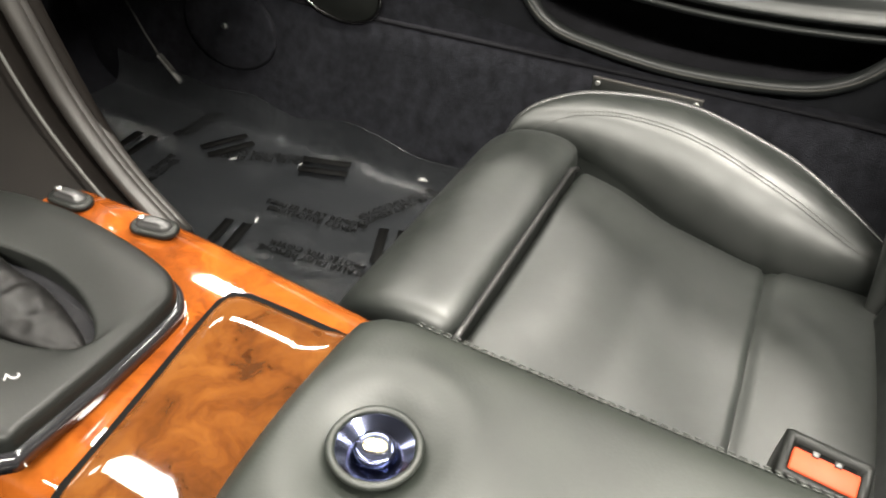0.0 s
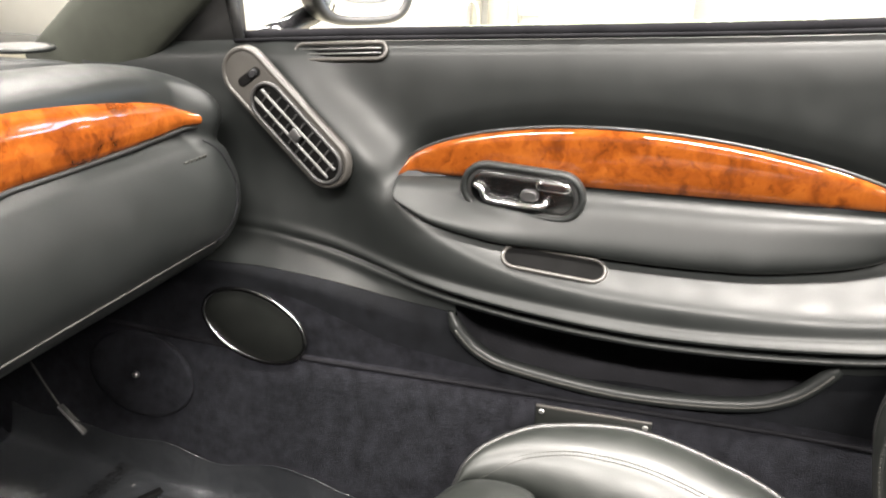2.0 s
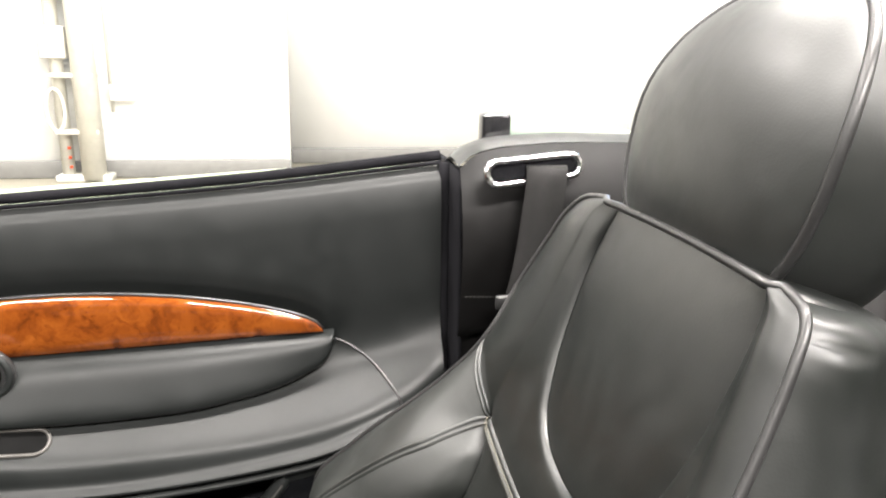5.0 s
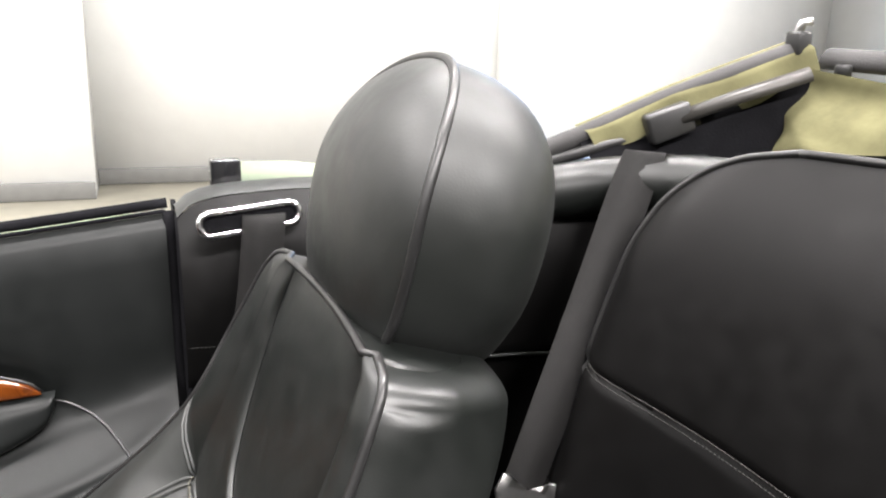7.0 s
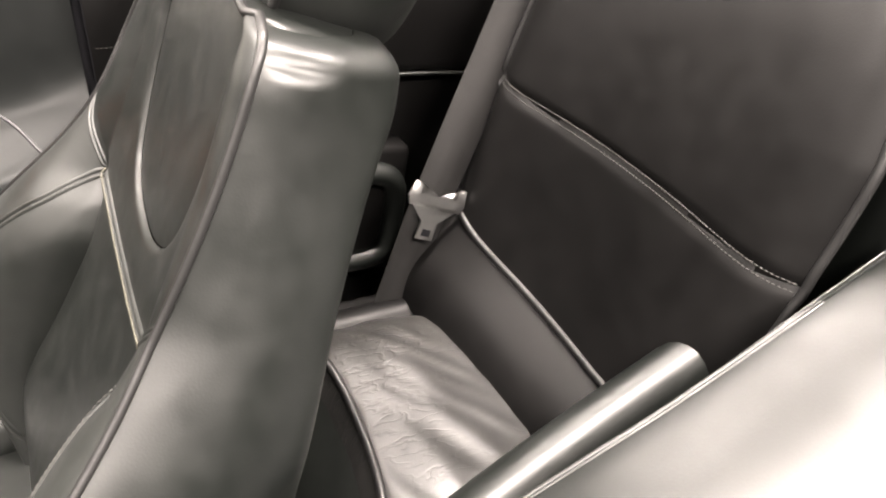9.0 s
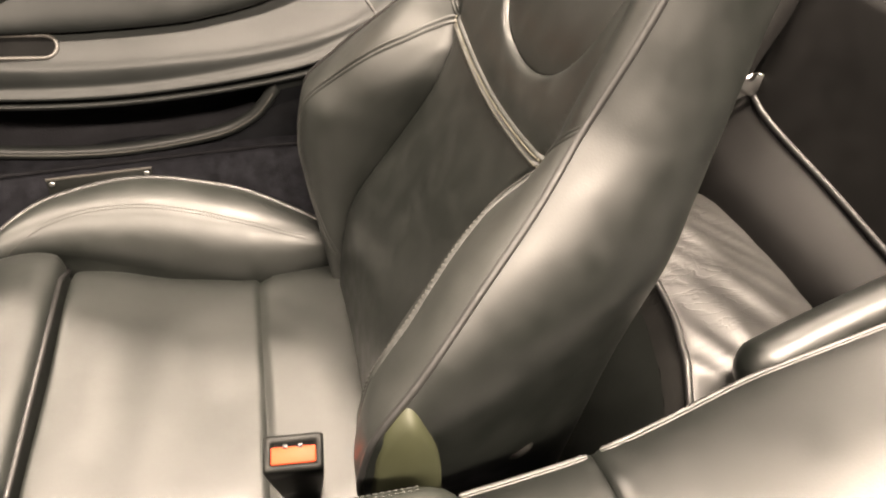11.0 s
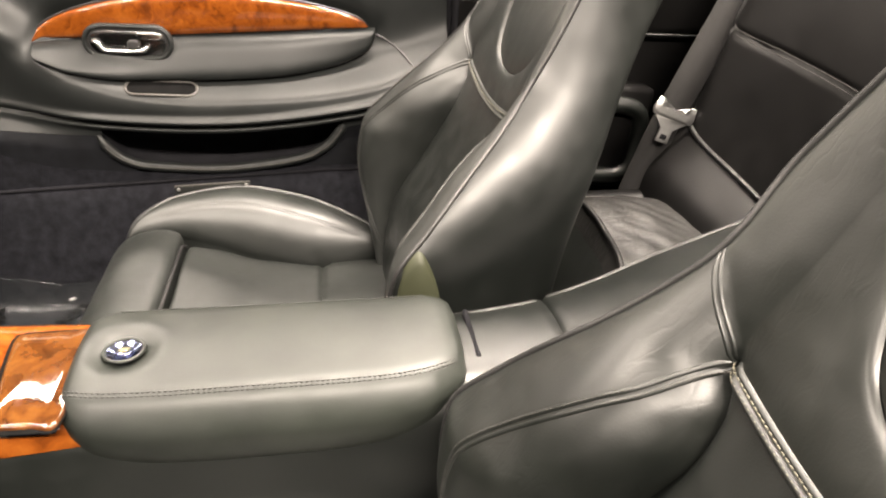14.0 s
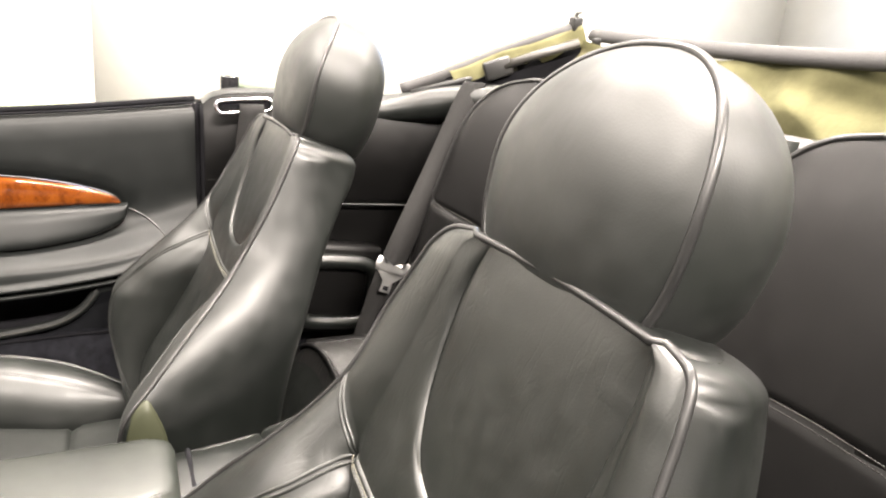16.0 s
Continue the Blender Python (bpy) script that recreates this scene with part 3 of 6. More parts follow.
    part("thigh_roll", loft_bm(rings), LEATHER_WORN_LIT, seat, "padded roll under the thighs")

    def cushion(x, u):
        z = spl(x, [-0.126, -0.115, -0.08, 0.0, 0.10, 0.16, 0.225], [0.345, 0.366, 0.362, 0.335, 0.318, 0.322, 0.318])
        z -= 0.030 * (abs(u) / 0.200) ** 9 * (1 if x < 0.12 else 0.6)
        z -= 0.007 * gauss(x - 0.104, 0.004) + 0.01 * gauss(x - 0.23, 0.01)
        z += 0.003 * math.sin(31 * x + 3) * math.cos(22 * u)
        return Vector((x, u, z))

    U = np.linspace(-0.19, 0.216, 54)
    X = np.linspace(-0.126, 0.228, 80)
    sheet("seat_panel", cushion, X, U, LEATHER_WORN_LIT, seat, keep=lambda x, u: x < 0.104)
    sheet("rear_seat_panel", cushion, X, U, LEATHER_WORN_LIT, seat, keep=lambda x, u: x >= 0.104)
    tube("piping", [Vector((-0.126, u, 0.372 if u < 0.15 else 0.372 - (u - 0.15) * 0.5)) for u in np.linspace(-0.15, 0.185, 20)], 0.0032, PIPING, seat)
    for sg, reach in ((1, 1.0), (-1, 0.45)):
        rings = cushion_bolster(sg, reach)
        part("cushion_bolster", loft_bm(rings, closed=False, cap=False), LEATHER_WORN_LIT, seat, "rounded side bolster of the seat cushion")
        tube("piping", [r[27] for r in rings], 0.0036, PIPING, seat)
        if sg > 0:
            row = [Vector((x, *bolster_point(x, bolster_seam(x), reach))) for x in np.linspace(-0.204, 0.20, 70)]
            stitch_line("stitching", row, seat, gap=0.0022, r=0.0006, normal=(0, -0.5, 0.86))
    part("seat_base", box_bm(-0.22, -0.19, 0.17, 0.36, 0.20, 0.30, 0.02), CARPET, seat, "dark carpeted seat base")
    part("hinge_strip", box_bm(0.226, -0.16, 0.27, 0.236, 0.165, 0.322, 0.004), RUBBER, seat)
    # olive hinge cover on the console side
    cover = curve([(0.190, 0.45), (0.192, 0.52), (0.194, 0.546), (0.203, 0.568), (0.2195, 0.583), (0.232, 0.563), (0.2405, 0.536), (0.245, 0.505), (0.247, 0.45)], 50)
    part("hinge_cover", loft_bm([[Vector((x, -0.235, z)) for x, z in cover], [Vector((x, -0.270, z)) for x, z in cover],
                                 [Vector((0.227 + 0.85 * (x - 0.227), -0.277, 0.49 + 0.88 * (z - 0.49))) for x, z in cover]]), LEATHER_GREEN, seat, "olive leather cover over the seat hinge")
    part("recliner_knob", slab_bm([(0.017 * math.cos(a), 0.017 * math.sin(a)) for a in (math.tau * k / 28 for k in range(28))], 0.014, 0.004, pose(0.318, -0.226, 0.468, 62, 0, 0), 0.001), GREY_DARK, seat, "dark grey recliner knob")
    # headrest
    c = Vector((0.467, 0.010, 0.961))
    tilt = Matrix.Rotation(radians(11), 3, "Y")

    def head(a, b, front):
        """a: round the outline, b: 0 at the seam to 1 in the middle."""
        ca, sa = math.cos(a), math.sin(a)
        ex = 2 / (2.4 if sa > 0 else 3.2)
        r = math.cos(b * math.pi / 2) ** (0.78 if front else 0.55)
        u = math.copysign(abs(ca) ** ex, ca)
        z = math.copysign(abs(sa) ** ex, sa)
        half = 0.116 * (1.0 - 0.10 * max(0, z) ** 2 - 0.10 * max(0, -z) ** 1.5)
        # the seam leans back over the top, bows forward at the sides and runs back under the cushion
        xs = 0.030 * max(0, z) ** 2 - 0.005 * (1 - z * z)
        curl = 0.060 * min(1, max(0, (-z - 0.70) / 0.30)) ** 2 * (1 - b) ** (6 if front else 2)
        xm = -0.026 if front else 0.124
        f = math.sin(b * math.pi / 2) ** (1.6 if front else 0.85)
        puff = 1.0 if front else 1 + 0.09 * math.sin(math.pi * min(1, 1.6 * b)) * (1 - abs(z))
        return c + tilt @ Vector((xs + (xm - xs) * f + curl, 0.003 * r + half * u * r * puff, (0.108 if sa > 0 else 0.103) * z * r * (1.0 if front or z > 0 else 1 + 0.16 * math.sin(math.pi * b))))

    A = [math.tau * k / 64 for k in range(64)]
    # headrest brightness comes from the lighter leather colour
    headrest = sheet("headrest", lambda a, b: head(a, b, True), A, np.linspace(0, 0.9999, 18), LEATHER_WORN_LIT, seat, "padded leather headrest with piped seam", close_u=True)
    sheet("headrest_back", lambda a, b: head(a, b, False), A, np.linspace(0, 0.9999, 18), LEATHER_WORN_LIT, headrest, close_u=True)
    tube("headrest_piping", [c + tilt @ (tilt.inverted() @ (head(a, 0, True) - c) * 1.008) for a in A], 0.0034, PIPING, headrest, closed=True)
    for u in (-0.055, 0.055):
        tube("headrest_post", [Vector((0.515, u, 0.84)), Vector((0.517, u, 0.90))], 0.006, STEEL, headrest, "steel headrest post")
    return seat


passenger_seat = front_seat()
tagged(passenger_seat, "black leather sports seat with winged backrest beside the door")
driver_seat = copy_thing(passenger_seat, pose(0.032, YC - 0.742, 0.0))
for ob in driver_seat.children:
    if ob.name.startswith("headrest"):
        ob.location += Vector((-0.003, 0.011, -0.010))
    elif ob.name.startswith(("side_wing", "upper_back", "seat_panel", "cushion_bolster", "inset_back", "wing_seam", "corner_seam")):
        ob.data = ob.data.copy()
        ob.data.materials[0] = LEATHER_CREASED
tagged(driver_seat, "black leather sports seat with creased wings beside the console")


def seat_buckle():
    b = thing("seat_belt_buckle", "black seat belt buckle with orange-red release button", "seat belt buckle", at=(0.138, 0.401, 0.284))
    rings = [[Vector((sx * w, sy * d - lean, z)) for sx, sy in ((-1, -0.9), (-0.9, -1), (0.9, -1), (1, -0.9), (1, 0.9), (0.9, 1), (-0.9, 1), (-1, 0.9))] for w, d, lean, z in ((0.017, 0.010, 0.0, 0.03), (0.021, 0.013, 0.0, 0.08), (0.025, 0.016, 0.0, 0.135), (0.026, 0.017, 0.0, 0.160), (0.0245, 0.0155, 0.0, 0.163), (0.0205, 0.0105, 0.0, 0.163), (0.0200, 0.0100, 0.0, 0.159))]
    part("housing", loft_bm(rings), SATIN, b, "tapered black housing")
    part("release_button", box_bm(-0.0195, -0.0095, 0.155, 0.0195, 0.0060, 0.1622, 0.0015), RED, b, "orange-red release button")
    part("latch_slot", box_bm(-0.0165, 0.0056, 0.157, 0.0165, 0.0094, 0.1605, 0.0008), INK, b)
    for x in (-0.007, 0.006):
        part("latch_spring", box_bm(x - 0.0022, 0.0040, 0.1618, x + 0.0022, 0.0078, 0.1635, 0.0006), PLASTIC, b)
    tube("stalk", [(0, 0.0, -0.08), (0, 0.003, 0.06)], 0.010, RUBBER, b)
    b.rotation_euler = (radians(16), 0, radians(-5))
    return b


seat_buckle()


# ---- room ----
def room():
    fl = part("floor", box_bm(-11, -6.5, -0.1, 8, 8.0, 0.0), FLOOR)
    tagged(fl, "cream painted workshop floor", "floor", kind="structure")
    # west and south walls are unseen; their dark grey shapes the light
    for nm, b in (("wall_north", (-11, 5.87, 0, 0.06, 6.70, 4.6)), ("wall_north_recess", (0.06, 6.50, 0, 3.7, 6.70, 4.6)), ("wall_north_far", (3.7, 6.30, 0, 8, 6.70, 4.6)),
                  ("wall_south", (-11, -6.7, 0, 8, -6.5, 4.6)), ("wall_west", (-11.2, -6.7, 0, -11, 6.7, 4.6)), ("wall_east", (8, -6.7, 0, 8.2, 6.7, 4.6))):
        tagged(part(nm, box_bm(*b), DARK_WALL if nm in ("wall_west", "wall_south") else WALL), "unseen dark grey wall that closes the room and darkens reflections" if nm in ("wall_west", "wall_south") else "white painted workshop wall", "wall", kind="structure")
    tagged(part("ceiling", box_bm(-11.2, -6.7, 4.6, 8.2, 6.9, 4.7), CEILING), "unseen dark grey ceiling that closes the room and darkens reflections", "ceiling", kind="structure")
    for x0, y0, x1, y1 in ((-11, 5.848, 0.06, 5.868), (0.062, 6.478, 3.698, 6.498), (3.7, 6.278, 8, 6.298)):
        tagged(part("baseboard", box_bm(x0, y0, 0.001, x1, y1, 0.13, 0.006), COVE), "grey rubber cove baseboard along the wall", "baseboard", kind="structure")
    p = thing("wall_pipe", "cream painted conduit and pipe fixed to the wall", "pipe", at=(-1.36, 5.72, 0))
    tube("main_pipe", [(0, 0, 0.02), (0, 0, 3.6)], 0.085, PIPE, p, n=16)
    tube("conduit", [(-0.19, 0.05, 0.0), (-0.19, 0.05, 3.6)], 0.045, PIPE, p, n=12)
    tube("thin_conduit", [(0.15, 0.09, 0.5), (0.15, 0.09, 3.6)], 0.014, PIPE, p, n=8)
    part("junction_box", box_bm(-0.27, -0.03, 0.88, -0.10, 0.08, 1.10, 0.01), PIPE, p)
    part("socket", box_bm(0.14, 0.06, 0.58, 0.32, 0.12, 0.70, 0.01), PIPE, p)
    for z in (0.35, 0.75, 1.3, 1.9):
        part("clamp", box_bm(-0.22, -0.06, z, 0.07, 0.10, z + 0.03, 0.005), PIPE, p)
    part("foot_plate", box_bm(-0.26, -0.05, 0.0, 0.12, 0.12, 0.05, 0.01), PIPE, p)
    tube("cable_coil", [(-0.21 + 0.06 * math.cos(a), -0.02, 0.52 + 0.15 * math.sin(a)) for a in np.linspace(0, math.tau, 24, endpoint=False)], 0.012, PIPE, p, closed=True)
    for k in range(3):
        part("red_tag", box_bm(-0.16, -0.03, 0.10 + 0.07 * k, -0.14, -0.01, 0.12 + 0.07 * k, 0.003), RED, p)


room()

# ---- door (passenger side) ----
ZTOP_X, ZTOP_Z = [-0.86, -0.50, -0.25, 0.127, 0.352], [0.778, 0.810, 0.828, 0.857, 0.882]
RIM_X, RIM_Z = [-0.86, -0.56, -0.49, -0.31, -0.07, 0.172, 0.28, 0.36], [0.575, 0.575, 0.570, 0.547, 0.537, 0.559, 0.590, 0.615]
CREST = curve([(0.40, 0.660), (0.28, 0.602), (0.15, 0.572), (0.0, 0.562), (-0.12, 0.562), (-0.22, 0.575), (-0.31, 0.605), (-0.37, 0.645), (-0.42, 0.685), (-0.48, 0.730), (-0.56, 0.79)], 700)


def ztop(x):
    return spl(x, ZTOP_X, ZTOP_Z)


def zrim(x):
    return spl(x, RIM_X, RIM_Z)


def pocket(x):
    """Bottom and top of the map pocket's opening at x."""
    top = zrim(x) - 0.026
    low = spl(x, [-0.275, -0.262, -0.235, -0.19, -0.065, 0.06, 0.115, 0.148, 0.158], [0.520, 0.487, 0.462, 0.448, 0.440, 0.455, 0.478, 0.512, 0.535])
    return low, top


def wlow(x):
    return 0.6615 + (x + 0.362) * 0.034


def whigh(x):
    """Arched upper edge of the walnut band."""
    return wlow(x) + 0.002 + 0.066 * max(0, math.sin(math.pi * min(1, max(0, (x + 0.358) / 0.561)) ** 0.84)) ** 0.58


def door_y(x, z):
    zt, zr = ztop(x), zrim(x)
    y = spl(z, [0.36, 0.44, 0.55, 0.66, 0.715, zt - 0.055, zt - 0.020, zt], [0.885, 0.886, 0.905, 0.928, 0.927, 0.930, 0.937, 0.952])
    # armrest ledge that sweeps up to the vent at the front
    d2 = (CREST[:, 0] - x) ** 2 + (CREST[:, 1] - z) ** 2
    k = int(d2.argmin())
    d = math.sqrt(d2[k])
    above = z > CREST[k, 1]
    amp = spl(x, [-0.58, -0.48, -0.40, -0.30, 0.2, 0.3, 0.36], [0.0, 0.022, 0.040, 0.052, 0.055, 0.045, 0.03])
    y -= amp * (gauss(d, 0.036) if above else gauss(d, 0.075))
    # hollow round the walnut band
    if -0.40 < x < 0.24:
        y += 0.012 * gauss(z - whigh(x) + 0.008, 0.022) * min(1, max(0, (x + 0.40) / 0.04)) * min(1, max(0, (0.24 - x) / 0.05))
    # double lip above the pocket, below it the rim
    lip = spl(x, [-0.55, -0.42, -0.28], [0.12, 0.35, 1.0])
    y -= lip * (0.012 * gauss(z - (zr - 0.004), 0.007) - 0.010 * gauss(z - (zr - 0.013), 0.0035) + 0.008 * gauss(z - (zr - 0.021), 0.007))
    w = min(1, max(0, (zr - 0.02 - z) / 0.05))
    w = w * w * (3 - 2 * w)
    return y * (1 - w) + min(y, 0.876) * w


def surface_turn(x, z):
    """Turn that lays a flat piece onto the trim at (x, z), facing the cabin."""
    e = 0.012
    gx, gz = (door_y(x + e, z) - door_y(x - e, z)) / (2 * e), (door_y(x, z + e) - door_y(x, z - e)) / (2 * e)
    n = Vector((gx, -1, gz)).normalized()
    right = (Vector((1, 0, 0)) - n * n.x).normalized()
    return Matrix((right, n.cross(right), n)).transposed().to_4x4()


def door():
    d = thing("door_1", "closed car door with black leather trim and walnut band", "car door", kind="structure", at=(0, 0.95, 0.5))
    o = d.location
    X = np.linspace(-0.84, 0.346, 180)
    V = np.linspace(0, 1, 190)

    split = lambda x: zrim(x) - 0.042 - 0.05 * max(0.0, -x - 0.3)
    high_z = lambda x, v: split(x) + v * (ztop(x) - split(x))
    low_z = lambda x, v: 0.400 + v * (split(x) - 0.400)

    def in_pocket(x, z):
        if not -0.27 < x < 0.156:
            return False
        lo, hi = pocket(x)
        return lo < z < hi

    sheet("door_trim", lambda x, v: Vector((x, door_y(x, high_z(x, v)), high_z(x, v))) - o, X, V, LEATHER_DOOR, d, "stitched black leather door trim", keep=lambda x, v: not in_pocket(x, high_z(x, v)))
    sheet("lower_trim", lambda x, v: Vector((x, door_y(x, low_z(x, v)), low_z(x, v))) - o, X, V[::4], DOOR_LOW, d, "lower door leather, darkened for the shade under the lip", keep=lambda x, v: not in_pocket(x, low_z(x, v)))
    # body of the door behind the trim, with the top roll and rear end
    rings = []
    for x in np.linspace(-0.84, 0.346, 44):
        zt = ztop(x)
        rings.append([Vector(q) - o for q in ((x, 0.953, zt - 0.006), (x, 0.972, zt - 0.006), (x, 0.985, zt - 0.012), (x, 1.04, 0.70), (x, 1.02, 0.40), (x, 0.96, 0.38), (x, 0.96, 0.40), (x, 0.98, 0.60), (x, 0.965, 0.75))])
    part("door_shell", loft_bm(rings), PAINT, d, "dark painted outer door shell")
    tube("window_seal", [Vector((x, 0.968, ztop(x) + 0.004)) - o for x in np.linspace(-0.60, 0.350, 40)], 0.0068, DARK_VOID, d, "black rubber window seal", squash=0.8)
    tube("weather_strip", [Vector((x, 0.945, ztop(x) - 0.001)) - o for x in np.linspace(-0.60, 0.347, 40)], 0.0026, DARK_VOID, d, "matt black weather strip")
    tube("rear_edge_seal", [Vector((0.352, 0.915 + 0.03 * v, 0.42 + v * 0.46)) - o for v in np.linspace(0, 1, 20)], 0.009, DARK_VOID, d)
    glass = part("window_glass", loft_bm([[Vector((x, y, z)) - o for y, z in ((0.978, ztop(x) - 0.03), (0.983, ztop(x) - 0.03), (0.983, ztop(x) + spl(x, [-0.60, -0.1, 0.1, 0.31], [0.004, 0.012, 0.010, 0.001])), (0.978, ztop(x) + spl(x, [-0.60, -0.1, 0.1, 0.31], [0.004, 0.012, 0.010, 0.001])))]
                                          for x in np.linspace(-0.60, 0.31, 30)]), GLASS, d, "lowered green tinted window glass")
    # map pocket bowl
    def bowl(x, t):
        lo, hi = pocket(x)
        e = min(1, max(0, (x + 0.272) / 0.03)) * min(1, max(0, (0.160 - x) / 0.03))
        z = lo - 0.02 * e + (hi + 0.012 - lo + 0.02 * e) * t
        return Vector((x, 0.880 + 0.065 * e * math.sin(math.pi * min(1, t * 1.0)) ** 0.5, z)) - o

    sheet("map_pocket", bowl, np.linspace(-0.272, 0.158, 50), np.linspace(0, 1, 14), DARK_VOID, d, "dark lined map pocket")
    U = [(-0.276, 0.507), (-0.262, 0.482), (-0.235, 0.459), (-0.19, 0.446), (-0.065, 0.438), (0.06, 0.452), (0.115, 0.474), (0.146, 0.507), (0.158, 0.532)]
    rim = [Vector((x, 0.872, z)) - o for x, z in curve(U, 60)]
    tube("pocket_rim", rim, lambda t: 0.009 * min(1, 8 * min(t, 1 - t) + 0.35), LEATHER_DOOR, d, "padded leather rim of the map pocket", n=12)
    tube("rim_groove", [q + Vector((0, -0.0085, 0.001)) for q in rim[6:-6]], 0.0015, THREAD, d)
    # burr walnut band, bottom edge straight, top edge arched
    WX = np.linspace(-0.358, 0.203, 60)
    def band(x, t):
        lo, hi = wlow(x), whigh(x)
        return Vector((x, min(0.922, door_y(x, (lo + hi) / 2) - 0.001) - 0.006 * max(0, 1 - (2 * t - 1) ** 4) ** 0.5 * min(1, (hi - lo) / 0.02), lo + (hi - lo) * t)) - o

    sheet("walnut_band", band, WX, np.linspace(0, 1, 13), WOOD, d, "glossy orange burr walnut inlay")
    tube("band_edge", [Vector((x, 0.923, whigh(x) + 0.001)) - o for x in WX], 0.0022, PIPING, d)

    def pad(x, t):
        hi = wlow(x) - 0.001
        lo = min(hi - 0.0005, spl(x, [-0.358, -0.354, -0.338, -0.30, -0.20, -0.08, 0.033, 0.13, 0.19, 0.208, 0.216], [0.655, 0.643, 0.632, 0.615, 0.598, 0.595, 0.599, 0.613, 0.634, 0.648, 0.668]))
        f = max(0, 1 - (2 * t - 1) ** 4) ** 0.5
        return Vector((x, (min(0.934, door_y(x, lo) + 0.004) * (1 - t) + min(0.932, door_y(x, hi) + 0.004) * t) - 0.024 * f * min(1, (hi - lo) / 0.02), lo + (hi - lo) * t)) - o

    sheet("arm_pad", pad, np.concatenate([np.linspace(-0.358, -0.34, 12), np.linspace(-0.336, 0.19, 54), np.linspace(0.194, 0.216, 12)]), np.linspace(0, 1, 21), LEATHER_DOOR, d, "padded lens-shaped leather panel under the walnut band")
    # inner release handle in its oval bezel
    hm = Matrix.Translation(Vector((-0.203, 0.902, 0.662)) - o) @ pose(0, 0, 0, 90, 1.5, 0)
    bez_ = part("handle_bezel", slab_bm(stadium(0.146, 0.060), 0.008, 0.004, hm), PLASTIC, d, "black oval bezel of the door release")
    tube("bezel_ring", [hm @ Vector((x, y, 0.008)) for x, y in stadium(0.138, 0.053)], 0.0042, LEATHER_DOOR, bez_, closed=True)
    part("handle_dish", slab_bm(stadium(0.122, 0.040), 0.003, 0.002, hm @ Matrix.Translation((0, 0, 0.0075))), RIM_STEEL, bez_, "glossy recessed dish")
    tube("release_lever", [hm @ Vector(q) for q in curve([(-0.055, 0.004, 0.013), (-0.046, 0.000, 0.016), (-0.038, -0.011, 0.017), (-0.01, -0.012, 0.018), (0.022, -0.011, 0.018), (0.032, -0.004, 0.017)], 24)], 0.0038, CHROME, bez_, "chrome door release lever", squash=0.7)
    part("lock_catch", slab_bm(stadium(0.040, 0.011), 0.006, 0.002, hm @ Matrix.Translation((0.036, 0.013, 0.011))), CHROME, bez_, "chrome lock catch")
    part("catch_block", slab_bm(stadium(0.020, 0.013), 0.006, 0.002, hm @ Matrix.Translation((0.010, -0.001, 0.011))), PLASTIC, bez_)
    tube("ledge_welt", [Vector((x, door_y(x, z) - 0.0005, z)) - o for x, z in curve([(0.205, 0.668), (0.228, 0.663), (0.256, 0.645), (0.285, 0.617), (0.292, 0.600)], 20)], 0.0018, PIPING, d)
    # reflector slot in the armrest ledge
    sm = Matrix.Translation(Vector((-0.157, door_y(-0.157, 0.586) + 0.002, 0.586)) - o) @ surface_turn(-0.157, 0.586)
    sl = part("courtesy_lens", slab_bm(stadium(0.118, 0.028), 0.003, 0.001, sm), INK, d, "dark slot lens in the armrest ledge")
    tube("lens_frame", [sm @ Vector((x, y, 0.003)) for x, y in stadium(0.118, 0.030)], 0.0024, TRIM_GREY, sl, closed=True)
    # defroster slot on the top roll
    vm = Matrix.Translation(Vector((-0.448, door_y(-0.448, 0.797) + 0.001, 0.797)) - o) @ pose(0, 0, 0, 66, -5, 0)
    sl = part("demister_slot", slab_bm(stadium(0.110, 0.011), 0.003, 0.001, vm), INK, d, "narrow demister slot")
    tube("slot_frame", [vm @ Vector((x, y, 0.003)) for x, y in stadium(0.122, 0.020)], 0.0026, TRIM_GREY, sl, closed=True)
    for k in (-0.003, 0.003):
        tube("slat", [vm @ Vector((-0.054, k, 0.004)), vm @ Vector((0.054, k, 0.004))], 0.0009, BEZEL_GREY, sl)
    return d


door()


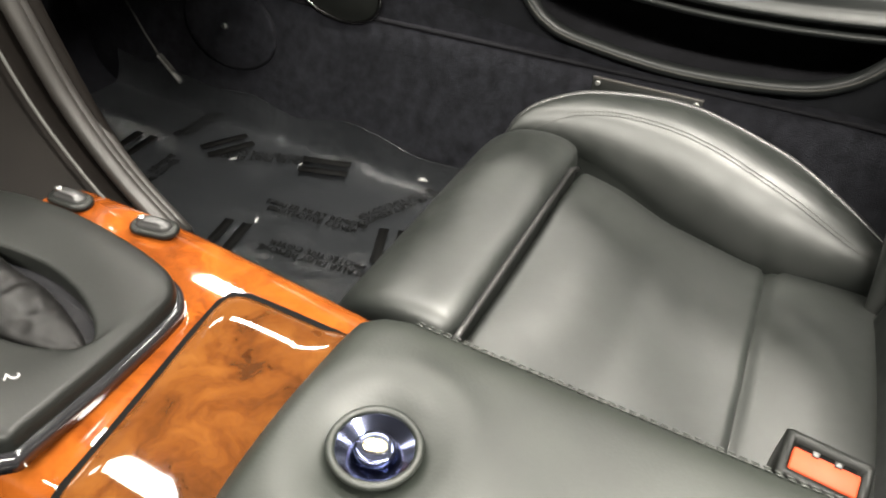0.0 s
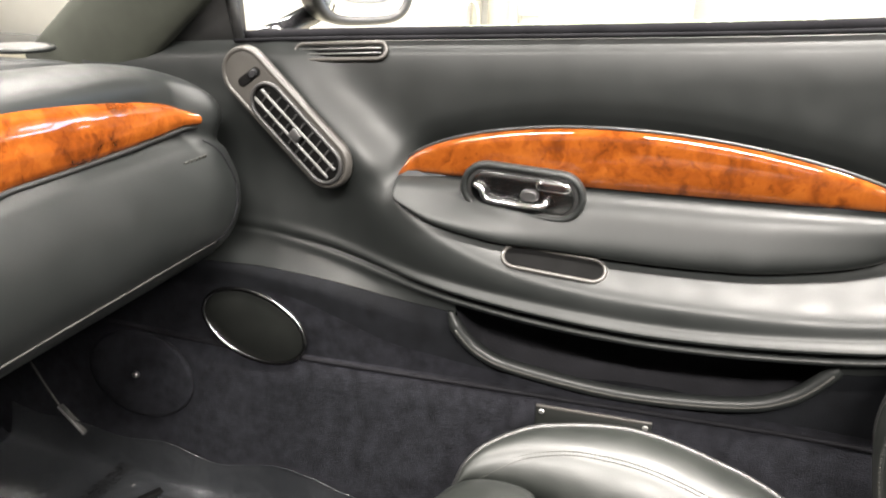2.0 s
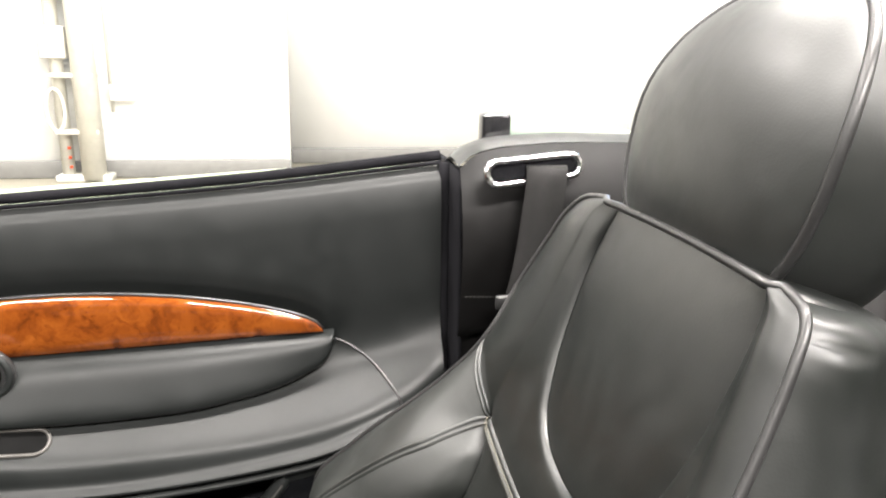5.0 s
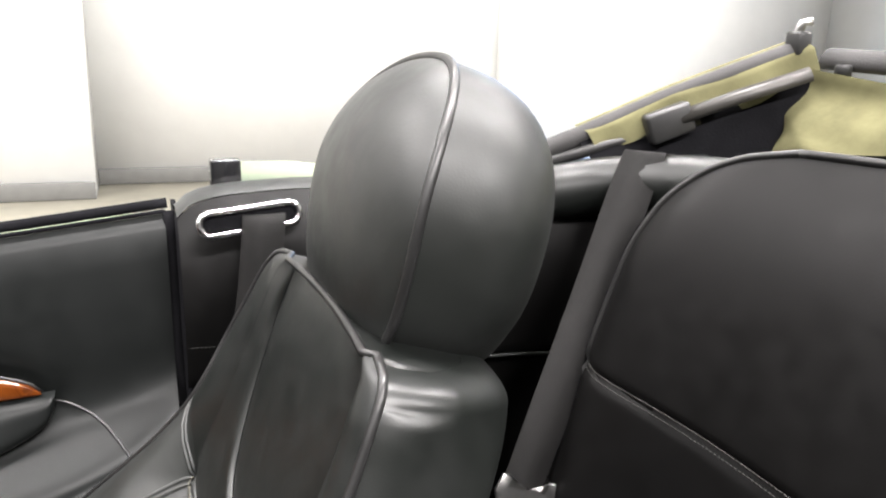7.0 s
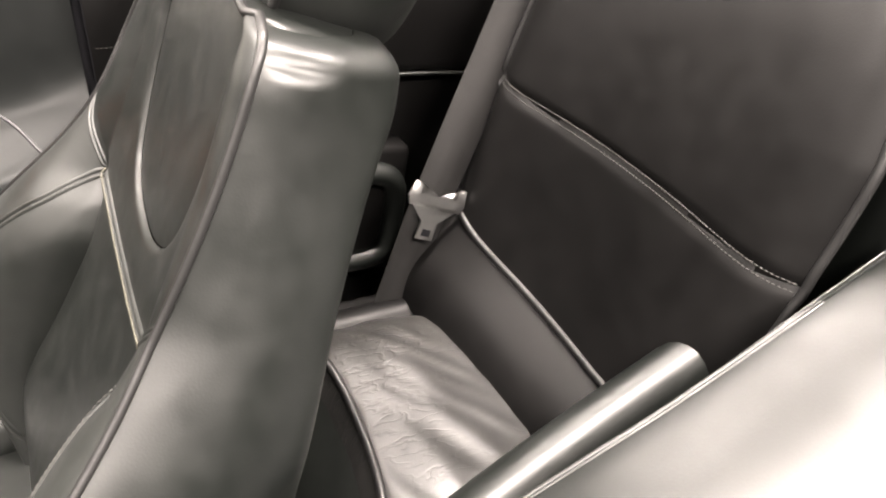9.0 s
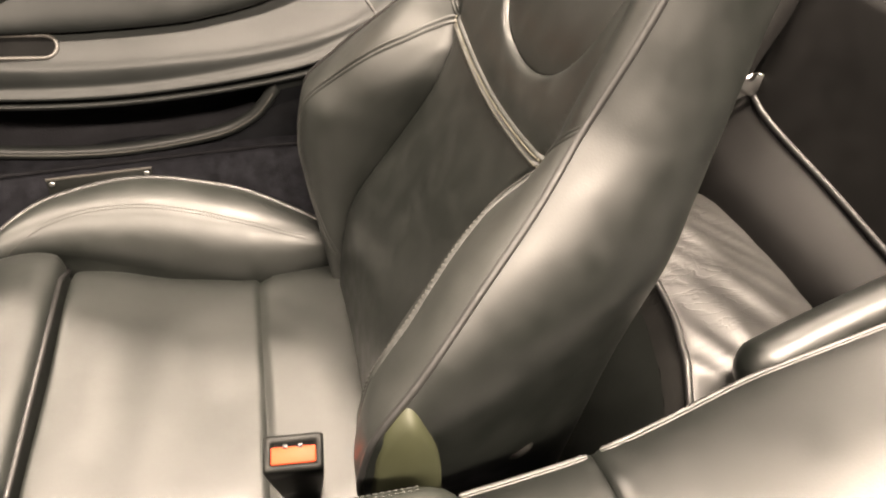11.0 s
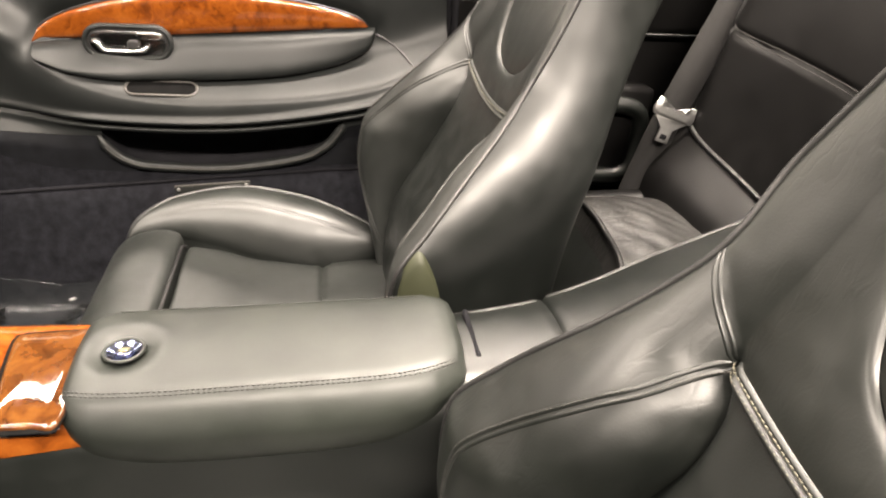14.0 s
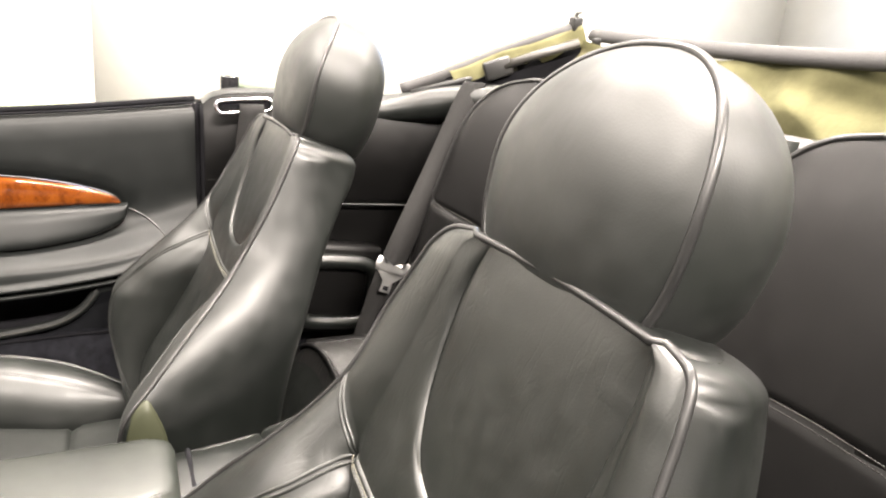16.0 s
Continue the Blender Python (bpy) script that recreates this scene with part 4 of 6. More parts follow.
def door_vent():
    """Slanted oval air vent at the front of the door trim: grey bezel, deep well, long slats before short fins."""
    v = thing("air_vent", "grey-rimmed slanted oval air vent with fine slats", "air vent", at=(-0.500, 0.898, 0.720))
    m = pose(0, 0, 0, 90, 0, 0) @ pose(0, 0, 0, 0, 0, -41) @ pose(0, 0, 0, 0, -4, 0)
    bz = part("bezel", slab_bm(stadium(0.215, 0.066, 14), 0.010, 0.005, m), TRIM_GREY, v, "satin grey oval bezel")
    tube("bezel_lip", [m @ Vector((x, y, 0.0085)) for x, y in stadium(0.206, 0.057, 14)], 0.0034, TRIM_GREY, bz, closed=True)
    m2 = m @ Matrix.Translation((0.024, -0.001, 0.0095))
    part("well", slab_bm(stadium(0.146, 0.043, 12), 0.002, 0.001, m2), INK, v)
    tube("frame", [m2 @ Vector((x, y, 0.004)) for x, y in stadium(0.148, 0.045, 12)], 0.0026, PLASTIC, v, closed=True)
    for k in range(9):
        x = -0.058 + 0.0145 * k
        w = 0.018 if 0 < k < 8 else 0.010
        part("cross_fin", box_bm(-0.0011, -w, 0.0, 0.0011, w, 0.0035, 0.0005), PLASTIC, v).matrix_local = m2 @ pose(x, 0, 0.0015, 0, 22, 0)
    for y in (-0.0072, 0.0072):
        part("slat", box_bm(-0.066, -0.0016, 0.0, 0.066, 0.0016, 0.003, 0.0008), BEZEL_GREY, v).matrix_local = m2 @ pose(0, y, 0.0052)
    part("slider", box_bm(-0.005, -0.006, 0.004, 0.010, 0.006, 0.011, 0.0015), PLASTIC, v).matrix_local = m2
    m3 = m @ Matrix.Translation((-0.066, 0.002, 0.0098)) @ pose(0, 0, 0, 0, 0, 76)
    part("wheel_slot", slab_bm(stadium(0.036, 0.012), 0.0012, 0.0005, m3), INK, v)
    part("thumb_wheel", slab_bm(stadium(0.014, 0.009), 0.004, 0.0015, m3 @ Matrix.Translation((0.008, 0, 0))), GLOSS, v, "glossy black thumb wheel")


door_vent()

# ---- footwell and sill ----
tagged(part("car_floor", box_bm(-1.15, -0.60, 0.12, 1.25, 0.90, 0.185), CARPET), "black carpeted car floor", "car floor", kind="structure")


def sill_rise(x):
    return 0.034 * min(1, max(0, (x + 0.585) / 0.71))


def sill():
    prof = [(0.80, 0.18), (0.814, 0.25), (0.832, 0.32), (0.845, 0.366), (0.852, 0.396), (0.860, 0.402), (0.876, 0.404), (0.94, 0.405), (0.97, 0.30), (0.97, 0.16)]
    rings = [[Vector((x, y, z + (sill_rise(x) if z > 0.35 else 0))) for y, z in prof] for x in np.linspace(-1.1, 0.60, 40)]
    tagged(part("door_sill", loft_bm(rings), CARPET), "black carpeted door sill", "sill", kind="structure")
    tagged(tube("sill_seal", [(x, 0.857, 0.4025 + sill_rise(x)) for x in np.linspace(-1.05, 0.55, 40)], 0.003, DARK_VOID, None), "black rubber seal along the sill", "seal", kind="structure")
    p = thing("sill_plate", "black metal sill plate with screws", "sill plate", at=(-0.089, 0.848, 0.402))
    p.rotation_euler = (radians(-13), radians(-2.7), 0)
    part("plate", box_bm(-0.067, -0.003, -0.016, 0.067, 0.006, 0.015, 0.0012), SATIN, p)
    part("plate_lip", box_bm(-0.067, -0.0036, 0.0135, 0.067, 0.004, 0.0165, 0.0006), TRIM_GREY, p)
    for x in (-0.060, 0.060):
        for z in (-0.010, 0.009):
            part("screw", slab_bm(stadium(0.0066, 0.006), 0.002, 0.0008, Matrix.Translation((x, -0.003, z)) @ pose(0, 0, 0, 90, 0, 0)), STEEL, p)


sill()


def kick_panel():
    """Carpeted panel under the dash end, with the speaker in it."""
    def F(x, t):
        zt = spl(x, [-1.1, -0.72, -0.52, -0.34, -0.03], [0.45, 0.475, 0.490, 0.446, 0.425])
        z = 0.40 + (zt - 0.40) * t
        return Vector((x, 0.866 + 0.006 * t, z))
    tagged(sheet("kick_panel", F, np.linspace(-1.1, 0.30, 60), np.linspace(0, 1, 10), CARPET, None), "black carpeted kick panel below the door trim", "trim panel", kind="structure")
    s = thing("door_speaker", "black oval loudspeaker grille with bright rim", "speaker", at=(-0.541, 0.860, 0.444))
    m = pose(0, 0, 0, 86, 14, 0)
    el = [(0.076 * math.cos(a), 0.047 * math.sin(a)) for a in (math.tau * k / 40 for k in range(40))]
    part("grille", slab_bm(el, 0.007, 0.003, m, 0.004), SATIN, s)
    tube("rim", [m @ Vector((x * 1.01, y * 1.01, 0.007)) for x, y in el], 0.0030, RIM_STEEL, s, "dark polished rim", closed=True)


kick_panel()


def footwell():
    def F(x, v):
        c = max(0, v - 0.785) / 0.06  # the edge climbs the sill
        y = min(v, 0.785) + 0.024 * c ** 0.5
        z = 0.050 * c ** 1.6 * (1 + 0.35 * noise.noise(Vector((x * 9, 0.4, 2.0)))) + spl(x, [-1.15, -1.06, -0.99, -0.93, 0.0], [0.50, 0.345, 0.232, 0.202, 0.196])
        n = noise.noise(Vector((x * 14, v * 14, 0.3)))
        return Vector((x, y, z + 0.002 * n + 0.0012 * noise.noise(Vector((x * 60, v * 60, 1.0)))))
    film = tagged(sheet("floor_mat_film", F, np.linspace(-0.945, -0.15, 120), np.linspace(0.275, 0.845, 96), FILM, None), "grey plastic protective film over the floor mat", "protective film", kind="")
    tube("film_edge", [F(x, 0.845) for x in np.linspace(-0.93, -0.16, 90)], 0.0008, FILM, film)
    tagged(sheet("toe_board", lambda x, y: Vector((x, y, 0.182 + spl(x, [-1.15, -1.06, -0.99, -0.93], [0.306, 0.149, 0.036, 0.006]))), np.linspace(-1.15, -0.93, 20), np.linspace(-0.6, 0.86, 20), CARPET, None), "black carpeted toe board", "toe board", kind="structure")
    f = thing("foot_rest", "dark carpeted hump in the footwell with a steel stud", "carpet panel", at=(-0.716, 0.835, 0.345))
    part("hump", slab_bm([(0.085 * math.cos(a) , 0.062 * math.sin(a)) for a in (math.tau * k / 28 for k in range(28))], 0.008, 0.004, pose(0, 0.0, 0.0, 78, 6, 0), 0.003), CARPET, f)
    part("stud", slab_bm(stadium(0.0092, 0.009), 0.006, 0.002, pose(0, -0.012, 0.004, 78, 0, 0)), STEEL, f, "small steel stud")
    g = thing("kick_carpet", "black carpet on the tunnel side of the footwell", "carpet", kind="structure")
    part("side", box_bm(-1.1, 0.235, 0.185, -0.15, 0.262, 0.50, 0.01), CARPET, g)


footwell()


def cable_clip():
    """Thin cable that hangs from under the dash and ends in a pale clip at the film's edge."""
    c = thing("cable_clip", "thin grey cable with a pale clip in the footwell", "cable", at=(-0.833, 0.812, 0.252))
    o = c.location
    a, b = Vector((-0.857, 0.814, 0.268)) - o, Vector((-0.809, 0.8065, 0.2375)) - o
    tube("cable", [Vector(q) - o for q in curve([(-0.965, 0.838, 0.385), (-0.915, 0.828, 0.325), (-0.882, 0.820, 0.290), (-0.855, 0.813, 0.267)], 20)], 0.0014, GREY_DARK, c)
    tube("clip", [a, a.lerp(b, 0.5), b], 0.0050, GREY_DARK, c, "pale plastic clip", squash=0.6)
    tube("clip_edge", [a + Vector((0, -0.004, 0.001)), b + Vector((0, -0.004, 0.001))], 0.0016, BEZEL_GREY, c)


cable_clip()


# ---- centre console ----
CY = 0.172  # middle line of the car


def console():
    body = thing("centre_console", "leather-sided centre console with walnut top", "console", at=(-0.2, CY, 0.2))
    o = body.location
    rings = []
    for x in np.linspace(-0.42, 0.30, 26):
        w = spl(x, [-0.42, -0.30, -0.12, 0.30], [0.088, 0.084, 0.076, 0.076])
        rings.append([Vector((x, CY + y, z)) - o for y, z in ((-w, 0.20), (-w - 0.006, 0.40), (-w, 0.50), (-w + 0.01, 0.528), (w - 0.01, 0.528), (w, 0.50), (w + 0.006, 0.40), (w, 0.20))])
    part("side_trim", loft_bm(rings), LEATHER, body, "black leather console side")

    def top(x, t):
        w = spl(x, [-0.40, -0.33, -0.25, -0.17, -0.08], [0.070, 0.080, 0.084, 0.080, 0.072])
        e = max(0.0, 1 - abs(2 * t - 1) ** 10)
        return Vector((x, CY + w * (2 * t - 1), 0.520 + 0.026 * e ** 0.5 + 0.002 * math.sin(9 * x) - 0.008 * max(0, 1 - 2 * t) ** 1.5)) - o

    sheet("walnut_top", top, np.linspace(-0.40, -0.08, 40), np.linspace(0, 1, 41), WOOD, body, "glossy orange burr walnut console panel")
    # ashtray lid with its dark gap
    al = [(-0.104, 0.215), (-0.122, 0.215), (-0.140, 0.215), (-0.162, 0.2145), (-0.171, 0.211), (-0.1735, 0.203), (-0.172, 0.185), (-0.169, 0.160), (-0.1655, 0.130), (-0.163, 0.106), (-0.160, 0.095), (-0.151, 0.090), (-0.125, 0.089), (-0.104, 0.089), (-0.102, 0.14), (-0.102, 0.18)]
    gap = [(x - 0.003 if x < -0.11 else x, y + (0.003 if y > 0.2 else -0.003 if y < 0.11 else 0)) for x, y in al]
    lid = thing("ashtray_lid", "glossy walnut ashtray lid in the console, browned for how light falls", "ashtray lid", at=(-0.145, CY, 0.546))
    lid.rotation_euler = (radians(4), 0, 0)
    ol = lid.location
    part("gap", slab_bm([(x - ol.x, y - ol.y) for x, y in gap], 0.002, 0.0005, Matrix.Translation((0, 0, -0.001))), INK, lid)
    tube("shut_gap", [Vector((x - ol.x, y - ol.y, 0.0004)) for x, y in curve(al, 60, True)], 0.0010, INK, lid, closed=True)
    part("lid", slab_bm([((x - ol.x) * 0.978 + 0.0004, (y - ol.y) * 0.975) for x, y in curve(al, 80, True)], 0.0045, 0.0035, Matrix.Translation((0, 0, 0.0)), 0.002), WOOD_DULLED, lid, "domed burr walnut lid, its colour browned for how light falls")
    return body


console()


def shifter():
    s = thing("gear_selector", "black gear selector plate with leather boot in its slot", "gear selector", at=(-0.262, 0.150, 0.544))
    o = s.location
    edge = [(-0.186, 0.100), (-0.184, 0.112), (-0.184, 0.150), (-0.186, 0.182), (-0.190, 0.194), (-0.203, 0.203), (-0.235, 0.209), (-0.280, 0.211), (-0.320, 0.203), (-0.348, 0.178), (-0.350, 0.130), (-0.325, 0.104), (-0.27, 0.094), (-0.205, 0.093)]
    out = curve([(x - o.x, y - o.y) for x, y in edge], 96, True)
    c = np.mean(out, axis=0)
    part("base_rim", slab_bm(c + (out - c) * 1.045, 0.008, 0.003, pose(0, 0, 0)), GLOSS, s, "glossy black rim")
    slot = [(-0.194, 0.149), (-0.205, 0.161), (-0.228, 0.171), (-0.256, 0.175), (-0.290, 0.170), (-0.320, 0.156), (-0.305, 0.140), (-0.270, 0.133), (-0.228, 0.134), (-0.203, 0.141)]
    inner = curve([(x - o.x, y - o.y) for x, y in slot], 96, True)
    ang = lambda q: math.atan2(q[1], q[0])
    k = int(np.argmin([abs(ang(q) - ang(out[0])) for q in inner]))
    inner = np.roll(inner, -k, axis=0)
    if np.cross(out[0], out[8]) * np.cross(inner[0], inner[8]) < 0:
        inner = np.roll(inner[::-1], 1, axis=0)
    crown = lambda x: 0.030 * max(0, 0.06 - x) ** 1.2
    rings = [[Vector((*(c + (q - c) * f), z + crown(q[0]))) for q in out] for f, z in ((1.0, 0.006), (1.0, 0.0125), (0.992, 0.0148), (0.975, 0.0162), (0.95, 0.017))]
    for f in (0.25, 0.5, 0.75, 0.93, 0.985):
        rings.append([Vector((*(c + (q - c) * 0.95 * (1 - f) + (p - c) * f), 0.017 + 0.0012 * math.sin(math.pi * f) + crown((q * (1 - f) + p * f)[0]))) for q, p in zip(out, inner)])
    rings.append([Vector((*p, 0.0160 + crown(p[0]))) for p in inner])
    rings.append([Vector((*p, 0.004)) for p in inner])
    part("surround", loft_bm(rings, cap=False), SATIN, s, "dark satin selector surround")

    def boot(t, a):
        x = -0.198 - 0.125 * t
        w = 0.0175 * min(1, (t / 0.35 + 0.02)) ** 0.6 * (1 - 0.25 * t)
        fold = 1 + 0.16 * noise.noise(Vector((24 * t, 2.2 * math.cos(a), 1.1))) + 0.06 * math.sin(34 * t + 2 * math.sin(a))
        h = (0.005 + 0.028 * t ** 1.4) * fold
        return Vector((x - o.x, 0.1475 + 0.012 * t - o.y + w * math.cos(a) * (0.9 + 0.1 * fold), 0.008 + h * math.sin(a)))

    sheet("boot", boot, np.linspace(0, 1, 70), np.linspace(0, math.pi, 24), LEATHER_SHADED, s, "creased black leather boot")
    tube("lever", [(-0.055, 0.006, 0.02), (-0.075, 0.008, 0.10)], 0.009, GLOSS, s)
    t = bpy.data.curves.new("gear_mark", "FONT")
    t.body, t.size, t.extrude, t.align_x = "2", 0.008, 0.0003, "CENTER"
    t.materials.append(GREY_PLASTIC)
    mk = new("gear_mark", t)
    mk.parent = s
    mk.matrix_local = pose(0.055, -0.030, 0.0186, 0, 0, -55)


shifter()


def window_switch(x, y, turn, label):
    w = thing("window_switch", label, "switch", "window switches", at=(x, y, 0.546))
    m = pose(0, 0, 0, 0, 0, turn)
    part("bezel", slab_bm(stadium(0.027, 0.0145), 0.003, 0.0015, m), SATIN, w)
    part("rocker", slab_bm(stadium(0.020, 0.0085), 0.006, 0.003, m, 0.001), PLASTIC, w, "dark grey rocker")
    tube("highlight_bead", [m @ Vector((-0.008, -0.001, 0.0066)), m @ Vector((-0.005, 0.0005, 0.0066))], 0.0015, STEEL, w)


window_switch(-0.243, 0.234, 14, "small black rocker switch in the walnut panel")
window_switch(-0.299, 0.229, 6, "small black rocker switch behind the gear selector")


def armrest_lid():
    lid = thing("armrest_lid", "grey-green leather armrest lid with round chrome lock", "armrest lid", at=(0.07, CY, 0.49))
    o = lid.location
    P = [(0.243, 0.495), (0.247, 0.530), (0.240, 0.550), (0.222, 0.560), (0.18, 0.562), (0.135, 0.559), (0.110, 0.553), (0.096, 0.538), (0.088, 0.515), (0.092, 0.490), (0.105, 0.474)]
    prof = curve(P, 56)
    c = np.array([0.168, 0.505])
    lock = Vector((-0.065, 0.166))

    def ring(x, f, fz):
        out = []
        for y, z in prof:
            yy, zz = c[0] + (y - c[0]) * f, c[1] + (z - c[1]) * fz
            e = abs(x - 0.067) / 0.18
            near = min(1, max(0, (0.15 - y) / 0.05))
            yy += (0.030 if x > 0 else 0.012) * near * e**5
            zz += (0.028 * e**3 if x > 0.067 else 0.022 * e**4) * near * min(1, max(0, (0.555 - z) / 0.05))
            if z > 0.545:
                d = math.hypot(x - lock.x, yy - lock.y)
                zz -= 0.012 * gauss(d, 0.021) - 0.002 * gauss(d - 0.036, 0.010)
            out.append(Vector((x, yy, zz)) - o)
        return out

    st = [(-0.113, 0.72, 0.60), (-0.112, 0.84, 0.76), (-0.108, 0.91, 0.90), (-0.100, 0.955, 0.965), (-0.092, 0.98, 0.99)]
    rings = [ring(*q) for q in st] + [ring(x, 1.0, 1.0) for x in np.linspace(-0.085, 0.215, 76)]
    rings += [ring(x, f, g) for x, f, g in ((0.226, 0.985, 0.99), (0.236, 0.95, 0.955), (0.243, 0.90, 0.88), (0.247, 0.82, 0.74), (0.248, 0.70, 0.55))]
    part("lid", loft_bm(rings), LEATHER_LID, lid, "padded grey-green leather lid")
    row = int(np.argmin([abs(y - 0.110) + (9 if z < 0.545 else 0) for y, z in prof]))
    seam = [ring(*q)[row] for q in st[2:]] + [ring(x, 1.0, 1.0)[row] for x in np.linspace(-0.085, 0.215, 46)] + [ring(0.226, 0.985, 0.99)[row], ring(0.236, 0.95, 0.955)[row]]
    stitch_line("stitching", seam, lid, thread=THREAD_DARK, gap=0.0017, normal=(0, -0.5, 0.8))
    far = [Vector((x, 0.237, 0.5545)) - o for x in np.linspace(-0.085, 0.222, 40)]
    stitch_line("stitching", far, lid, thread=LEATHER_LID, gap=0.002, r=0.0006, normal=(0, 0.5, 0.8))
    lk = Vector((lock.x, lock.y, 0.5548)) - o
    m = Matrix.Translation(lk)
    A = [math.tau * k / 40 for k in range(40)]
    cup = lambda a, t: m @ Vector(((0.0172 - 0.010 * t) * math.cos(a), (0.0172 - 0.010 * t) * math.sin(a), 0.005 - 0.005 * t))
    ring_ = sheet("lock_cup", cup, A, np.linspace(0, 1, 5), BLUE_CHROME, lid, "conical blue-tinted chrome lock cup", close_u=True)
    tube("cup_rim", [cup(a, 0) for a in A], 0.0018, LEATHER_LID, ring_, closed=True)
    part("lock_barrel", slab_bm([(0.0082 * math.cos(a), 0.0082 * math.sin(a)) for a in A], 0.007, 0.0015, m @ Matrix.Translation((0, 0, -0.002))), BLUE_CHROME, ring_, "chrome lock barrel")
    part("lock_badge", slab_bm(stadium(0.010, 0.006), 0.001, 0.0004, m @ Matrix.Translation((0, 0, 0.005)) @ pose(0, 0, 0, 0, 0, 20)), BADGE, ring_)
    return lid


armrest_lid()


def hinge_strap():
    s = thing("lid_hinge_strap", "black leather hinge tab behind the armrest lid", "hinge", at=(0.26, 0.187, 0.52))
    part("tab", box_bm(0.0, -0.036, 0.0, 0.006, 0.046, 0.017, 0.002), DARK_VOID, s)


hinge_strap()


def rear_tunnel():
    """Leather-covered tunnel between the seats that climbs to the rear bench."""
    t = thing("rear_tunnel", "black leather covered tunnel between the rear seats", "console", at=(0.5, CY, 0.2))
    o = t.location

    def ring(x, lift=0.0):
        far = spl(x, [0.24, 0.36, 0.50, 0.68, 0.90], [0.246, 0.256, 0.272, 0.270, 0.262])
        near = 2 * CY - far + 0.008
        z = spl(x, [0.24, 0.33, 0.42, 0.50, 0.60, 0.68, 0.80, 0.95], [0.524, 0.530, 0.548, 0.577, 0.617, 0.650, 0.715, 0.80]) + lift
        P = [(far + 0.004, 0.20), (far + 0.006, z - 0.06), (far, z - 0.012), (far - 0.010, z), (CY + 0.03, z + 0.010), (CY - 0.03, z + 0.010), (near + 0.010, z), (near, z - 0.012), (near - 0.006, z - 0.06), (near - 0.004, 0.20)]
        c = curve(P, 50)
        return [Vector((x, y, zz)) - o for y, zz in c]

    part("front_cover", loft_bm([ring(x) for x in np.linspace(0.235, 0.352, 12)] + [ring(0.356, -0.006)]), LEATHER, t, "short leather cover behind the armrest lid")
    part("rear_cover", loft_bm([ring(0.353, -0.006)] + [ring(x, 0.002) for x in np.linspace(0.358, 0.95, 50)]), LEATHER, t, "long leather cover climbing to the rear seats")
    for f in (0.30, 0.70):
        for x0, x1, up in ((0.250, 0.350, 0.0005), (0.360, 0.80, 0.0025)):
            row = [ring(x, up)[int(49 * f)] for x in np.linspace(x0, x1, 50)]
            part("edge_welt", welt_bm(row, [Vector((0, 0.35 * (1 if f < 0.5 else -1), 0.94))] * 50, 0.0018, 0.0013), LEATHER, t, "sewn double edge")
            stitch_line("stitching", [q + Vector((0, 0, 0.0007)) for q in row], t, thread=THREAD_DARK, gap=0.0018, r=0.0005, normal=(0, 0, 1))


rear_tunnel()

# ---- dashboard ----
DASH = curve([(-1.05, 0.765), (-0.90, 0.783), (-0.765, 0.789), (-0.745, 0.787), (-0.736, 0.779), (-0.715, 0.780), (-0.68, 0.789), (-0.645, 0.790), (-0.618, 0.783), (-0.604, 0.769), (-0.598, 0.735), (-0.592, 0.708), (-0.572, 0.690), (-0.555, 0.655), (-0.550, 0.620), (-0.557, 0.585), (-0.580, 0.552), (-0.625, 0.528), (-0.72, 0.512), (-0.95, 0.50)], 110)


def dash_point(k, y):
    x, z = DASH[k]
    e = spl(y, [0.2, 0.82, 0.86, 0.885, 0.900, 0.908], [0.0, 0.0, 0.02, 0.07, 0.16, 0.30])
    cx, cz = -0.80, 0.67
    z -= spl(y, [0.2, 0.65, 0.76, 0.81, 0.85, 0.875, 0.908], [0.0, 0.0, 0.004, 0.011, 0.022, 0.034, 0.060]) * min(1, max(0, (z - 0.62) / 0.16))
    x += 0.030 * min(1, max(0, (y - 0.815) / 0.035)) * gauss(z - 0.728, 0.040) * (x > -0.66)
    bow = 0.05 * max(0, (0.60 - y)) ** 2
    return Vector((x + (cx - x) * e + bow, y, z + (cz - z) * e * 0.8))


